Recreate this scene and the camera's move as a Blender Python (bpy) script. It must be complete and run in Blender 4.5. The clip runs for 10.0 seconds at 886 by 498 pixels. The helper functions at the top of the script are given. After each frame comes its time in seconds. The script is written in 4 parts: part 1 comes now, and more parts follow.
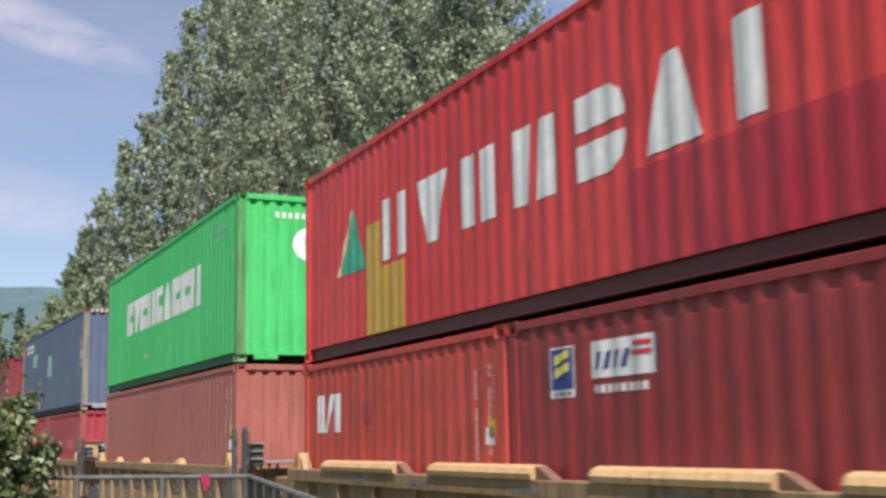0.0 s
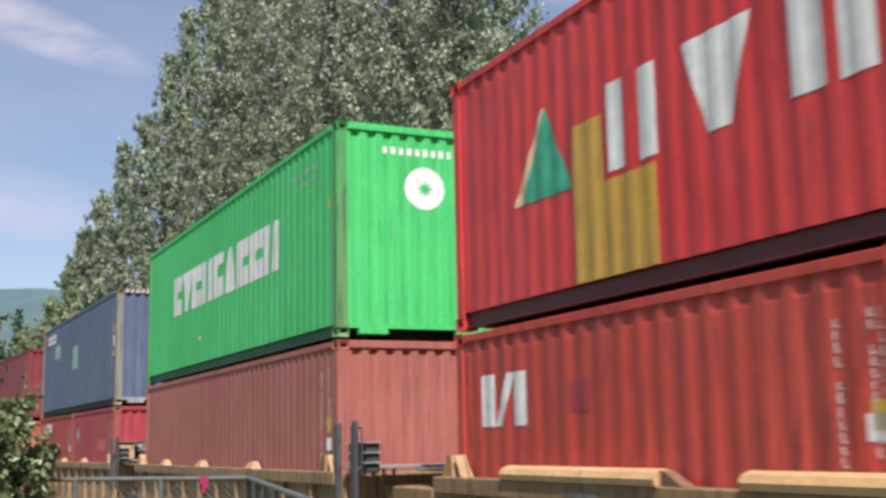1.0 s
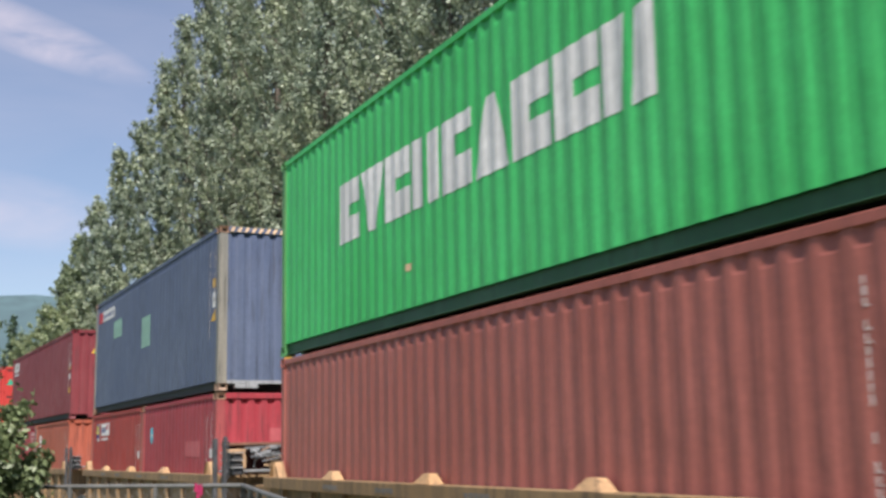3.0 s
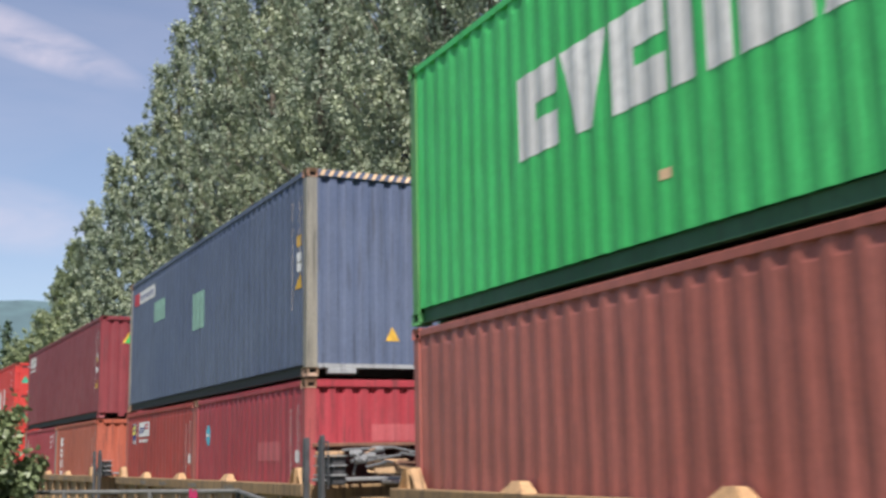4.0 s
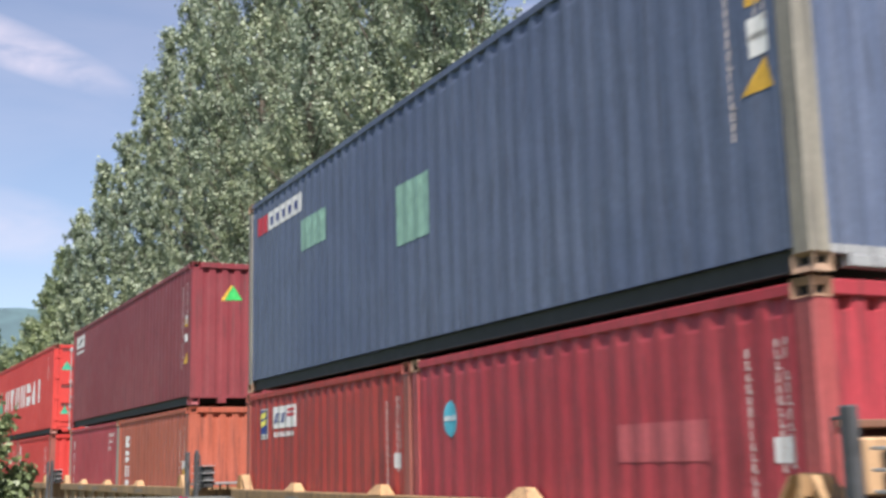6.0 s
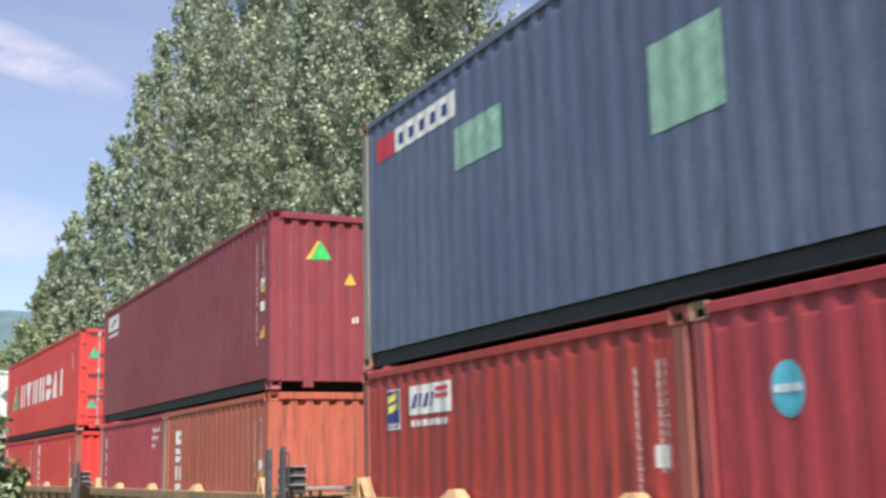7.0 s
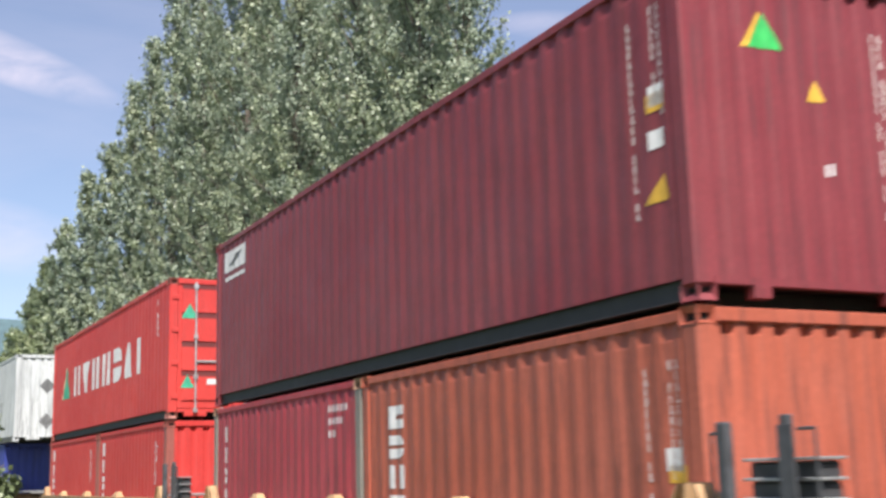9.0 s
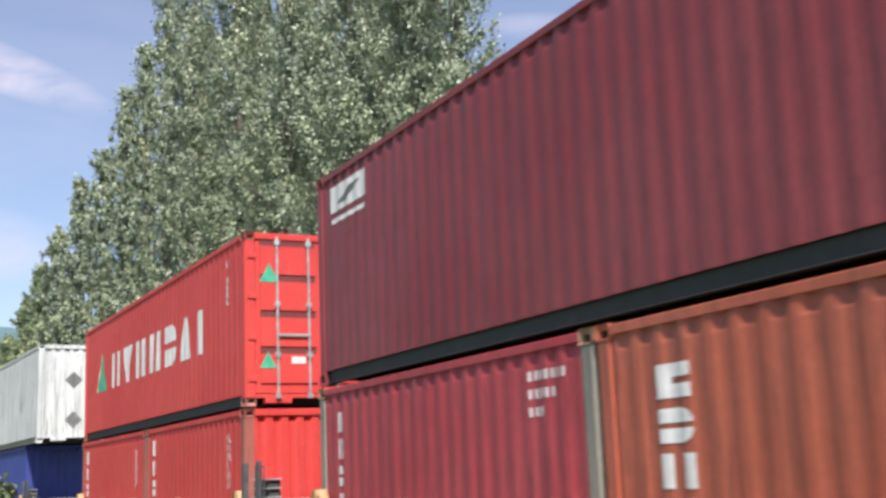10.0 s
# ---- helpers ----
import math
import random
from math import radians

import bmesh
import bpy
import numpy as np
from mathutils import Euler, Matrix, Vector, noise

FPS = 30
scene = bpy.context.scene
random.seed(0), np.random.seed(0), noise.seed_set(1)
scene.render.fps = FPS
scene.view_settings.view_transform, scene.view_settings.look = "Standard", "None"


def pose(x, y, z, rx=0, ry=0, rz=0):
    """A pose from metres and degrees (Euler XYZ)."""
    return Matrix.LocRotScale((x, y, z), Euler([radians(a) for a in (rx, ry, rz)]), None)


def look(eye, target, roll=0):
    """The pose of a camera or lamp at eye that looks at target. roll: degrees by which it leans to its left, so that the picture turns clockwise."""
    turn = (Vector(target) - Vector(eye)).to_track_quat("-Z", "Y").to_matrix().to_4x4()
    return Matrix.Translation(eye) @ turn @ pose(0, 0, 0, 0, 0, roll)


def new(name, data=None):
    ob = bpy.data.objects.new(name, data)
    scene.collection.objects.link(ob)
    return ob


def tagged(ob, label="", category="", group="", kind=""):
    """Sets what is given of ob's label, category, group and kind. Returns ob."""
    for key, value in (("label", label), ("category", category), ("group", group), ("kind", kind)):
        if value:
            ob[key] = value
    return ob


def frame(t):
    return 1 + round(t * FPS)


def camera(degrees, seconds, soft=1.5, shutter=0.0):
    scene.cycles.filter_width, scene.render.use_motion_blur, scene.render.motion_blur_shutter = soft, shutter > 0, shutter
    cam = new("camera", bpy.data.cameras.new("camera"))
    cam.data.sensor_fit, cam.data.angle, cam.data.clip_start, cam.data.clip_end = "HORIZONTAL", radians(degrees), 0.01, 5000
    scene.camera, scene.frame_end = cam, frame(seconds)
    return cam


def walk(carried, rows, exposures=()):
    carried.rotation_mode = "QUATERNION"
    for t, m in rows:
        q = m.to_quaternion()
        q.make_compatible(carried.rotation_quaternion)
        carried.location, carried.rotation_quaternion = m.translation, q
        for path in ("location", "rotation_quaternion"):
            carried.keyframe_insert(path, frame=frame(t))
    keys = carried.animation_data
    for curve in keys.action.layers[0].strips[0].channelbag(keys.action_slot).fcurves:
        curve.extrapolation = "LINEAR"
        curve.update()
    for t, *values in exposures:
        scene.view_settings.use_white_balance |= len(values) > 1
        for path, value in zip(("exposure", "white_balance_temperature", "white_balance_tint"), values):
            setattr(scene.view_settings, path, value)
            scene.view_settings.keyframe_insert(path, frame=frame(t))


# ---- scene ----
# The track bends gently; the near faces of the boxes stand TRACK_Y away from the eye.
TRACK_Y, BEND, EYE_Z = 4.976, -0.00161, 1.84
BOX_W, LEN40, LEN20 = 2.438, 12.192, 6.058
TIMES = [0.0, 0.5, 1.0, 1.5, 2.0, 2.5, 3.0, 3.5, 4.0, 4.5, 5.0, 5.5, 6.0, 6.5, 7.0, 7.5, 8.0, 8.5, 9.0, 9.5, 10.0]

# the hand-held camera drifts: seconds, heading from the -x axis, tilt upwards, roll
DRIFT = [
    (0.0, 23.473, 9.229, -1.104), (0.5, 23.517, 9.242, -1.126), (1.0, 23.544, 9.296, -1.150), (1.5, 23.560, 9.372, -1.140),
    (2.0, 23.613, 9.440, -1.110), (2.5, 23.680, 9.531, -1.070), (4.0, 24.019, 9.900, -1.107), (4.5, 24.175, 9.925, -1.200),
    (5.0, 24.288, 9.993, -1.299), (5.5, 24.379, 10.105, -1.350), (7.0, 24.834, 10.325, -1.337), (7.5, 24.939, 10.424, -1.290),
    (8.0, 25.035, 10.500, -1.260), (8.5, 25.147, 10.600, -1.360), (9.0, 25.235, 10.650, -1.587), (9.5, 25.415, 10.770, -1.959),
    (10.0, 25.546, 10.765, -2.300),
]


def aim(yaw, pitch, roll):
    yaw, pitch = radians(yaw), radians(pitch)
    eye = Vector((0, 0, EYE_Z))
    way = Vector((-math.cos(yaw) * math.cos(pitch), math.sin(yaw) * math.cos(pitch), math.sin(pitch)))
    return look(eye, eye + way, roll)


cam = camera(41.14, 10.0, soft=3.0, shutter=0.4)
walk(cam, [(t, aim(*a)) for t, *a in DRIFT],
     [(0.0, 0.57, 6500, 14), (1.5, 0.55, 6500, 14), (3.0, 0.54, 6500, 14), (4.5, 0.56, 6500, 14), (5.5, 0.70, 6500, 14), (7.0, 0.92, 6500, 14), (8.5, 0.87, 6500, 14), (10.0, 0.89, 6500, 14)])

# ---- light ----
SUN = Vector((0.580, -0.155, 0.80)).normalized()
world = bpy.data.worlds.new("sky")
scene.world = world
world.use_nodes = True


def build_sky():
    nt = world.node_tree
    nt.nodes.clear()
    out = nt.nodes.new("ShaderNodeOutputWorld")
    bg = nt.nodes.new("ShaderNodeBackground")
    sky = nt.nodes.new("ShaderNodeTexSky")
    sky.sky_type = "NISHITA"
    sky.sun_disc = False
    sky.sun_elevation = math.asin(SUN.z)
    sky.sun_rotation = math.atan2(SUN.x, SUN.y)
    sky.air_density, sky.dust_density, sky.ozone_density = 1.0, 0.35, 3.0
    bg.inputs["Strength"].default_value = 0.084
    # one thin wisp of high cloud, and faint streaks elsewhere
    co = nt.nodes.new("ShaderNodeTexCoord")
    ln = nt.links.new

    def math_node(op, a, b):
        n = nt.nodes.new("ShaderNodeMath")
        n.operation = op
        for k, v in enumerate((a, b)):
            if isinstance(v, (int, float)):
                n.inputs[k].default_value = v
            else:
                ln(v, n.inputs[k])
        return n.outputs["Value"]

    def along(vec):
        n = nt.nodes.new("ShaderNodeVectorMath")
        n.operation = "DOT_PRODUCT"
        ln(co.outputs["Generated"], n.inputs[0])
        n.inputs[1].default_value = vec
        return n.outputs["Value"]

    def streaks(scale, stretch, lo, hi):
        mp = nt.nodes.new("ShaderNodeMapping")
        mp.inputs["Rotation"].default_value = (0.0, 0.30, 0.2)
        mp.inputs["Scale"].default_value = stretch
        ln(co.outputs["Generated"], mp.inputs["Vector"])
        n1 = nt.nodes.new("ShaderNodeTexNoise")
        n1.inputs["Scale"].default_value = scale
        n1.inputs["Detail"].default_value = 7
        n1.inputs["Roughness"].default_value = 0.55
        n1.inputs["Distortion"].default_value = 0.4
        ln(mp.outputs["Vector"], n1.inputs["Vector"])
        r = nt.nodes.new("ShaderNodeMapRange")
        r.inputs["From Min"].default_value, r.inputs["From Max"].default_value = lo, hi
        ln(n1.outputs["Fac"], r.inputs["Value"])
        return r.outputs["Result"]

    def wisp(az, el, half_long, half_wide, slope):
        a, e, k = radians(az), radians(el), radians(slope)
        right = Vector((math.sin(a), math.cos(a), 0))
        mid = Vector((-math.cos(a) * math.cos(e), math.sin(a) * math.cos(e), math.sin(e)))
        over = right.cross(mid)
        u, v = right * math.cos(k) - over * math.sin(k), over * math.cos(k) + right * math.sin(k)
        du, dv = math_node("DIVIDE", along(u), radians(half_long)), math_node("DIVIDE", along(v), radians(half_wide))
        rr = math_node("ADD", math_node("MULTIPLY", du, du), math_node("MULTIPLY", dv, dv))
        ahead = math_node("GREATER_THAN", along(mid), 0.5)
        return math_node("MULTIPLY", math_node("MAXIMUM", math_node("SUBTRACT", 1.0, rr), 0.0), ahead)

    fine = streaks(4.0, (3, 3, 9), 0.25, 0.72)
    total = math_node("MULTIPLY", wisp(3.2, 19.4, 6.6, 1.2, 17), fine)
    total = math_node("ADD", total, math_node("MULTIPLY", math_node("MULTIPLY", wisp(3.0, 11.2, 6.5, 1.9, 8), fine), 0.55))
    total = math_node("ADD", total, math_node("MULTIPLY", math_node("MULTIPLY", wisp(31.0, 21.2, 3.2, 0.7, 4), fine), 0.4))
    total = math_node("ADD", total, math_node("MULTIPLY", math_node("MULTIPLY", wisp(44.0, 19.2, 1.6, 1.3, 2), fine), 0.45))
    total = math_node("MINIMUM", math_node("ADD", total, math_node("MULTIPLY", streaks(1.4, (2, 2, 8), 0.5, 0.9), 0.22)), 0.72)
    total = math_node("ADD", math_node("MULTIPLY", total, 0.87), 0.13)
    mix = nt.nodes.new("ShaderNodeMixRGB")
    mix.inputs["Color2"].default_value = (6.6, 6.1, 6.9, 1)
    ln(total, mix.inputs["Fac"])
    ln(sky.outputs["Color"], mix.inputs["Color1"])
    ln(mix.outputs["Color"], bg.inputs["Color"])
    ln(bg.outputs["Background"], out.inputs["Surface"])


build_sky()
sun = new("sun", bpy.data.lights.new("sun", "SUN"))
sun.data.energy, sun.data.angle, sun.data.color = 5.0, radians(0.5), (1.0, 0.95, 0.87)
sun.matrix_basis = look(SUN * 50, (0, 0, 0))


# ---- materials ----
def mat_base(name, rough=0.6, metal=0.0):
    m = bpy.data.materials.new(name)
    m.use_nodes = True
    b = m.node_tree.nodes["Principled BSDF"]
    b.inputs["Roughness"].default_value = rough
    b.inputs["Metallic"].default_value = metal
    return m, m.node_tree, b


def add_noise(nt, coord, scale, detail=4.0, stretch=(1, 1, 1), rough=0.55):
    mp = nt.nodes.new("ShaderNodeMapping")
    mp.inputs["Scale"].default_value = stretch
    nt.links.new(coord, mp.inputs["Vector"])
    n = nt.nodes.new("ShaderNodeTexNoise")
    n.inputs["Scale"].default_value = scale
    n.inputs["Detail"].default_value = detail
    n.inputs["Roughness"].default_value = rough
    nt.links.new(mp.outputs["Vector"], n.inputs["Vector"])
    return n.outputs["Fac"]


def add_ramp(nt, fac, a, b, ca=(0, 0, 0, 1), cb=(1, 1, 1, 1)):
    r = nt.nodes.new("ShaderNodeValToRGB")
    r.color_ramp.elements[0].position, r.color_ramp.elements[1].position = a, b
    r.color_ramp.elements[0].color, r.color_ramp.elements[1].color = ca, cb
    nt.links.new(fac, r.inputs["Fac"])
    return r.outputs["Color"]


def add_mix(nt, fac, c1, c2, kind="MIX"):
    m = nt.nodes.new("ShaderNodeMixRGB")
    m.blend_type = kind
    for sock, v in ((m.inputs["Fac"], fac), (m.inputs["Color1"], c1), (m.inputs["Color2"], c2)):
        if isinstance(v, (int, float)):
            sock.default_value = v
        elif isinstance(v, tuple):
            sock.default_value = (*v[:3], 1)
        else:
            nt.links.new(v, sock)
    return m.outputs["Color"]


def add_bump(nt, b, height, strength, distance=0.01):
    bp = nt.nodes.new("ShaderNodeBump")
    bp.inputs["Strength"].default_value = strength
    bp.inputs["Distance"].default_value = distance
    nt.links.new(height, bp.inputs["Height"])
    nt.links.new(bp.outputs["Normal"], b.inputs["Normal"])


def paint(name, rgb, fade=None, dirt=0.35, rust=0.25, rough=0.5):
    """Old container paint: chalky fading, run-down dirt streaks, rust spots, slight dents."""
    m, nt, b = mat_base(name, rough)
    co = nt.nodes.new("ShaderNodeTexCoord").outputs["Object"]
    fade = fade or tuple(min(1, c * 1.25 + 0.03) for c in rgb)
    big = add_ramp(nt, add_noise(nt, co, 0.45, 3), 0.35, 0.7)
    col = add_mix(nt, big, rgb, fade)
    streak = add_ramp(nt, add_noise(nt, co, 1.0, 5, (7, 7, 0.35)), 0.46, 0.72)
    sfac = add_mix(nt, dirt, (0, 0, 0), streak)
    col = add_mix(nt, sfac, col, tuple(c * 0.45 + 0.02 for c in rgb))
    drip = add_ramp(nt, add_noise(nt, co, 1.0, 7, (24, 24, 0.5), 0.65), 0.53, 0.67)
    col = add_mix(nt, add_mix(nt, dirt * 0.9, (0, 0, 0), drip), col, tuple(c * 0.30 + 0.025 for c in rgb))
    chalk = add_ramp(nt, add_noise(nt, co, 1.3, 6, (5, 5, 0.8), 0.6), 0.60, 0.80)
    col = add_mix(nt, add_mix(nt, 0.30, (0, 0, 0), chalk), col, tuple(c * 0.9 + 0.07 for c in rgb))
    runs = add_ramp(nt, add_noise(nt, co, 1.0, 6, (15, 15, 1.1), 0.6), 0.545, 0.64)
    col = add_mix(nt, add_mix(nt, min(0.85, dirt * 1.25), (0, 0, 0), runs), col, tuple(c * 0.22 + 0.022 for c in rgb))
    scuff = add_ramp(nt, add_noise(nt, co, 3.2, 9, (0.5, 1, 1.6), 0.75), 0.68, 0.72)
    col = add_mix(nt, add_mix(nt, 0.35, (0, 0, 0), scuff), col, tuple(c * 0.7 + 0.13 for c in rgb))
    fine = add_ramp(nt, add_noise(nt, co, 22, 6), 0.4, 0.75, (0.88, 0.88, 0.88, 1), (1.06, 1.06, 1.06, 1))
    col = add_mix(nt, 1.0, col, fine, "MULTIPLY")
    spots = add_ramp(nt, add_noise(nt, co, 5.5, 8, (1, 1, 0.6), 0.7), 0.66, 0.74)
    rfac = add_mix(nt, rust, (0, 0, 0), spots)
    col = add_mix(nt, rfac, col, (0.11, 0.045, 0.022))
    nt.links.new(col, b.inputs["Base Color"])
    rr = nt.nodes.new("ShaderNodeMapRange")
    rr.inputs["To Min"].default_value, rr.inputs["To Max"].default_value = rough - 0.08, rough + 0.25
    nt.links.new(add_noise(nt, co, 3.0, 5), rr.inputs["Value"])
    nt.links.new(rr.outputs["Result"], b.inputs["Roughness"])
    add_bump(nt, b, add_noise(nt, co, 1.6, 5), 0.5, 0.03)
    return m


def plain(name, rgb, rough=0.6, metal=0.0, scale=8.0, vary=0.35, bump=0.2):
    m, nt, b = mat_base(name, rough, metal)
    co = nt.nodes.new("ShaderNodeTexCoord").outputs["Object"]
    n1, n2 = add_noise(nt, co, scale, 6), add_noise(nt, co, scale * 0.15, 3)
    lo, hi = tuple(c * (1 - vary) for c in rgb), tuple(min(1, c * (1 + vary)) for c in rgb)
    col = add_mix(nt, add_ramp(nt, n1, 0.3, 0.7), lo, hi)
    col = add_mix(nt, add_ramp(nt, n2, 0.35, 0.7), col, tuple(c * 0.8 for c in rgb))
    nt.links.new(col, b.inputs["Base Color"])
    if bump:
        add_bump(nt, b, n1, bump, 0.01)
    return m


def leafy(name, dark, light, rough=0.42, through_light=0.25):
    m, nt, b = mat_base(name, rough)
    geo = nt.nodes.new("ShaderNodeNewGeometry")
    r = nt.nodes.new("ShaderNodeValToRGB")
    r.color_ramp.elements[0].color, r.color_ramp.elements[1].color = (*dark, 1), (*light, 1)
    nt.links.new(geo.outputs["Random Per Island"], r.inputs["Fac"])
    co = nt.nodes.new("ShaderNodeTexCoord").outputs["Object"]
    big = add_ramp(nt, add_noise(nt, co, 0.35, 2), 0.35, 0.7, (0.75, 0.8, 0.8, 1), (1.15, 1.12, 0.95, 1))
    col = add_mix(nt, 1.0, r.outputs["Color"], big, "MULTIPLY")
    nt.links.new(col, b.inputs["Base Color"])
    tr = nt.nodes.new("ShaderNodeBsdfTranslucent")
    nt.links.new(col, tr.inputs["Color"])
    mx = nt.nodes.new("ShaderNodeMixShader")
    mx.inputs["Fac"].default_value = through_light
    out = nt.nodes["Material Output"]
    nt.links.new(b.outputs["BSDF"], mx.inputs[1])
    nt.links.new(tr.outputs["BSDF"], mx.inputs[2])
    nt.links.new(mx.outputs["Shader"], out.inputs["Surface"])
    return m


M = {}
M["red_bright"] = paint("red_bright", (0.60, 0.030, 0.030), (0.68, 0.062, 0.056), 0.5, 0.35)
M["red_vivid"] = paint("red_vivid", (0.50, 0.030, 0.025), (0.58, 0.05, 0.04), 0.15, 0.2)
M["red_brown"] = paint("red_brown", (0.265, 0.022, 0.024), (0.32, 0.042, 0.040), 0.6, 0.4)
M["red_orange"] = paint("red_orange", (0.50, 0.048, 0.030), (0.57, 0.078, 0.052), 0.6, 0.4)
M["pink_red"] = paint("pink_red", (0.345, 0.100, 0.076), (0.395, 0.130, 0.106), 0.3, 0.3)
M["crimson"] = paint("crimson", (0.35, 0.030, 0.044), (0.42, 0.062, 0.076), 0.45, 0.35)
M["maroon"] = paint("maroon", (0.195, 0.020, 0.029), (0.235, 0.043, 0.050), 0.35, 0.15)
M["orange"] = paint("orange", (0.385, 0.086, 0.045), (0.44, 0.122, 0.078), 0.45, 0.3)
M["green"] = paint("green", (0.040, 0.47, 0.115), (0.06, 0.54, 0.155), 0.25, 0.12)
M["blue"] = paint("blue", (0.080, 0.106, 0.184), (0.110, 0.138, 0.214), 0.38, 0.15)
M["white_box"] = paint("white_box", (0.50, 0.52, 0.52), (0.58, 0.60, 0.59), 0.5, 0.25)
M["navy"] = paint("navy", (0.02, 0.035, 0.22), (0.03, 0.05, 0.28), 0.3, 0.1)
M["rusty_post"] = paint("rusty_post", (0.27, 0.060, 0.045), (0.34, 0.13, 0.10), 0.5, 0.55)
M["grey_post"] = paint("grey_post", (0.21, 0.20, 0.172), (0.28, 0.255, 0.21), 0.5, 0.4)
M["dark_green"] = paint("dark_green", (0.010, 0.085, 0.03), None, 0.3, 0.2)
M["dark_rail"] = plain("dark_rail", (0.034, 0.034, 0.036), 0.7)
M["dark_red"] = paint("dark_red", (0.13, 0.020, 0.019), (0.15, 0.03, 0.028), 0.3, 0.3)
M["rust_steel"] = plain("rust_steel", (0.17, 0.085, 0.055), 0.8)
M["hole_black"] = plain("hole_black", (0.012, 0.011, 0.01), 0.9, 0, 8, 0.2, 0)
M["tan"] = paint("tan", (0.24, 0.145, 0.065), (0.31, 0.20, 0.10), 0.75, 0.7, 0.65)
M["tan_cap"] = paint("tan_cap", (0.54, 0.325, 0.15), (0.60, 0.39, 0.20), 0.3, 0.35, 0.6)
M["grey_steel"] = plain("grey_steel", (0.16, 0.165, 0.17), 0.55, 0.3)
M["galvanised"] = plain("galvanised", (0.42, 0.43, 0.43), 0.45, 0.6)
M["black_steel"] = plain("black_steel", (0.045, 0.045, 0.048), 0.55)
M["white_paint"] = plain("white_paint", (0.69, 0.68, 0.67), 0.6, 0, 9, 0.16, 0.1)
M["mark_green"] = plain("mark_green", (0.04, 0.33, 0.20), 0.6)
M["mark_leaf"] = plain("mark_leaf", (0.03, 0.42, 0.09), 0.6)
M["mark_yellow"] = plain("mark_yellow", (0.62, 0.36, 0.04), 0.6)
M["ochre"] = paint("ochre", (0.54, 0.31, 0.045), (0.60, 0.36, 0.065), 0.5, 0.3)
M["cream"] = plain("cream", (0.72, 0.50, 0.30), 0.6)
M["mark_navy"] = plain("mark_navy", (0.02, 0.04, 0.19), 0.6)
M["mark_cyan"] = plain("mark_cyan", (0.08, 0.42, 0.55), 0.6)
M["mark_red"] = plain("mark_red", (0.55, 0.03, 0.05), 0.6)
M["mark_grey"] = plain("mark_grey", (0.13, 0.13, 0.13), 0.6)
M["pale_green"] = plain("pale_green", (0.24, 0.42, 0.34), 0.6)
M["bark"] = plain("bark", (0.12, 0.10, 0.08), 0.9, 0, 6, 0.4, 0.8)
M["poplar"] = leafy("poplar", (0.15, 0.19, 0.125), (0.48, 0.54, 0.43), 0.42, 0.3)
M["poplar_far"] = leafy("poplar_far", (0.17, 0.215, 0.125), (0.47, 0.53, 0.35), 0.45, 0.48)
M["shrub"] = leafy("shrub", (0.14, 0.20, 0.085), (0.42, 0.52, 0.26), 0.45, 0.48)
M["near_leaf"] = leafy("near_leaf", (0.05, 0.075, 0.032), (0.24, 0.29, 0.15), 0.42, 0.25)
M["fence_wire"] = plain("fence_wire", (0.13, 0.13, 0.125), 0.7, 0.2)
M["conifer"] = leafy("conifer", (0.04, 0.075, 0.045), (0.10, 0.15, 0.09), 0.6, 0.15)
M["ribbon"] = plain("ribbon", (0.34, 0.018, 0.085), 0.5)
M["grass"] = plain("grass", (0.10, 0.13, 0.045), 0.9, 0, 3, 0.5, 0.6)
M["gravel"] = plain("gravel", (0.26, 0.24, 0.22), 0.9, 0, 16, 0.5, 1.0)
M["rail_steel"] = plain("rail_steel", (0.20, 0.15, 0.12), 0.5, 0.6)
M["wood_tie"] = plain("wood_tie", (0.10, 0.075, 0.055), 0.9, 0, 10, 0.4, 0.6)
M["guide_tan"] = paint("guide_tan", (0.44, 0.26, 0.125), (0.50, 0.32, 0.17), 0.5, 0.5, 0.65)
M["cast_brown"] = paint("cast_brown", (0.27, 0.15, 0.095), (0.33, 0.22, 0.15), 0.4, 0.4)
M["faded_white"] = plain("faded_white", (0.62, 0.53, 0.50), 0.7, 0, 20, 0.25, 0.1)
M["dark_steel"] = plain("dark_steel", (0.07, 0.072, 0.078), 0.6, 0.2)
M["rusty_green"] = paint("rusty_green", (0.05, 0.30, 0.08), (0.14, 0.26, 0.10), 0.6, 0.9)
M["crimson_post"] = paint("crimson_post", (0.33, 0.045, 0.05), (0.40, 0.12, 0.11), 0.5, 0.5)
M["crimson_fresh"] = paint("crimson_fresh", (0.40, 0.012, 0.030), (0.44, 0.03, 0.045), 0.4, 0.2)
M["grey_sill"] = paint("grey_sill", (0.30, 0.31, 0.33), (0.36, 0.37, 0.38), 0.4, 0.2)
M["faded_crimson"] = paint("faded_crimson", (0.40, 0.075, 0.085), None, 0.2, 0.1)
M["cream_tan"] = paint("cream_tan", (0.50, 0.30, 0.16), (0.60, 0.42, 0.25), 0.4, 0.4)
M["red_faded"] = paint("red_faded", (0.355, 0.033, 0.025), (0.41, 0.055, 0.043), 0.65, 0.5)
M["mark_lemon"] = plain("mark_lemon", (0.62, 0.56, 0.10), 0.6)
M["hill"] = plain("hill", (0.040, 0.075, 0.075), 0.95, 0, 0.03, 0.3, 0)


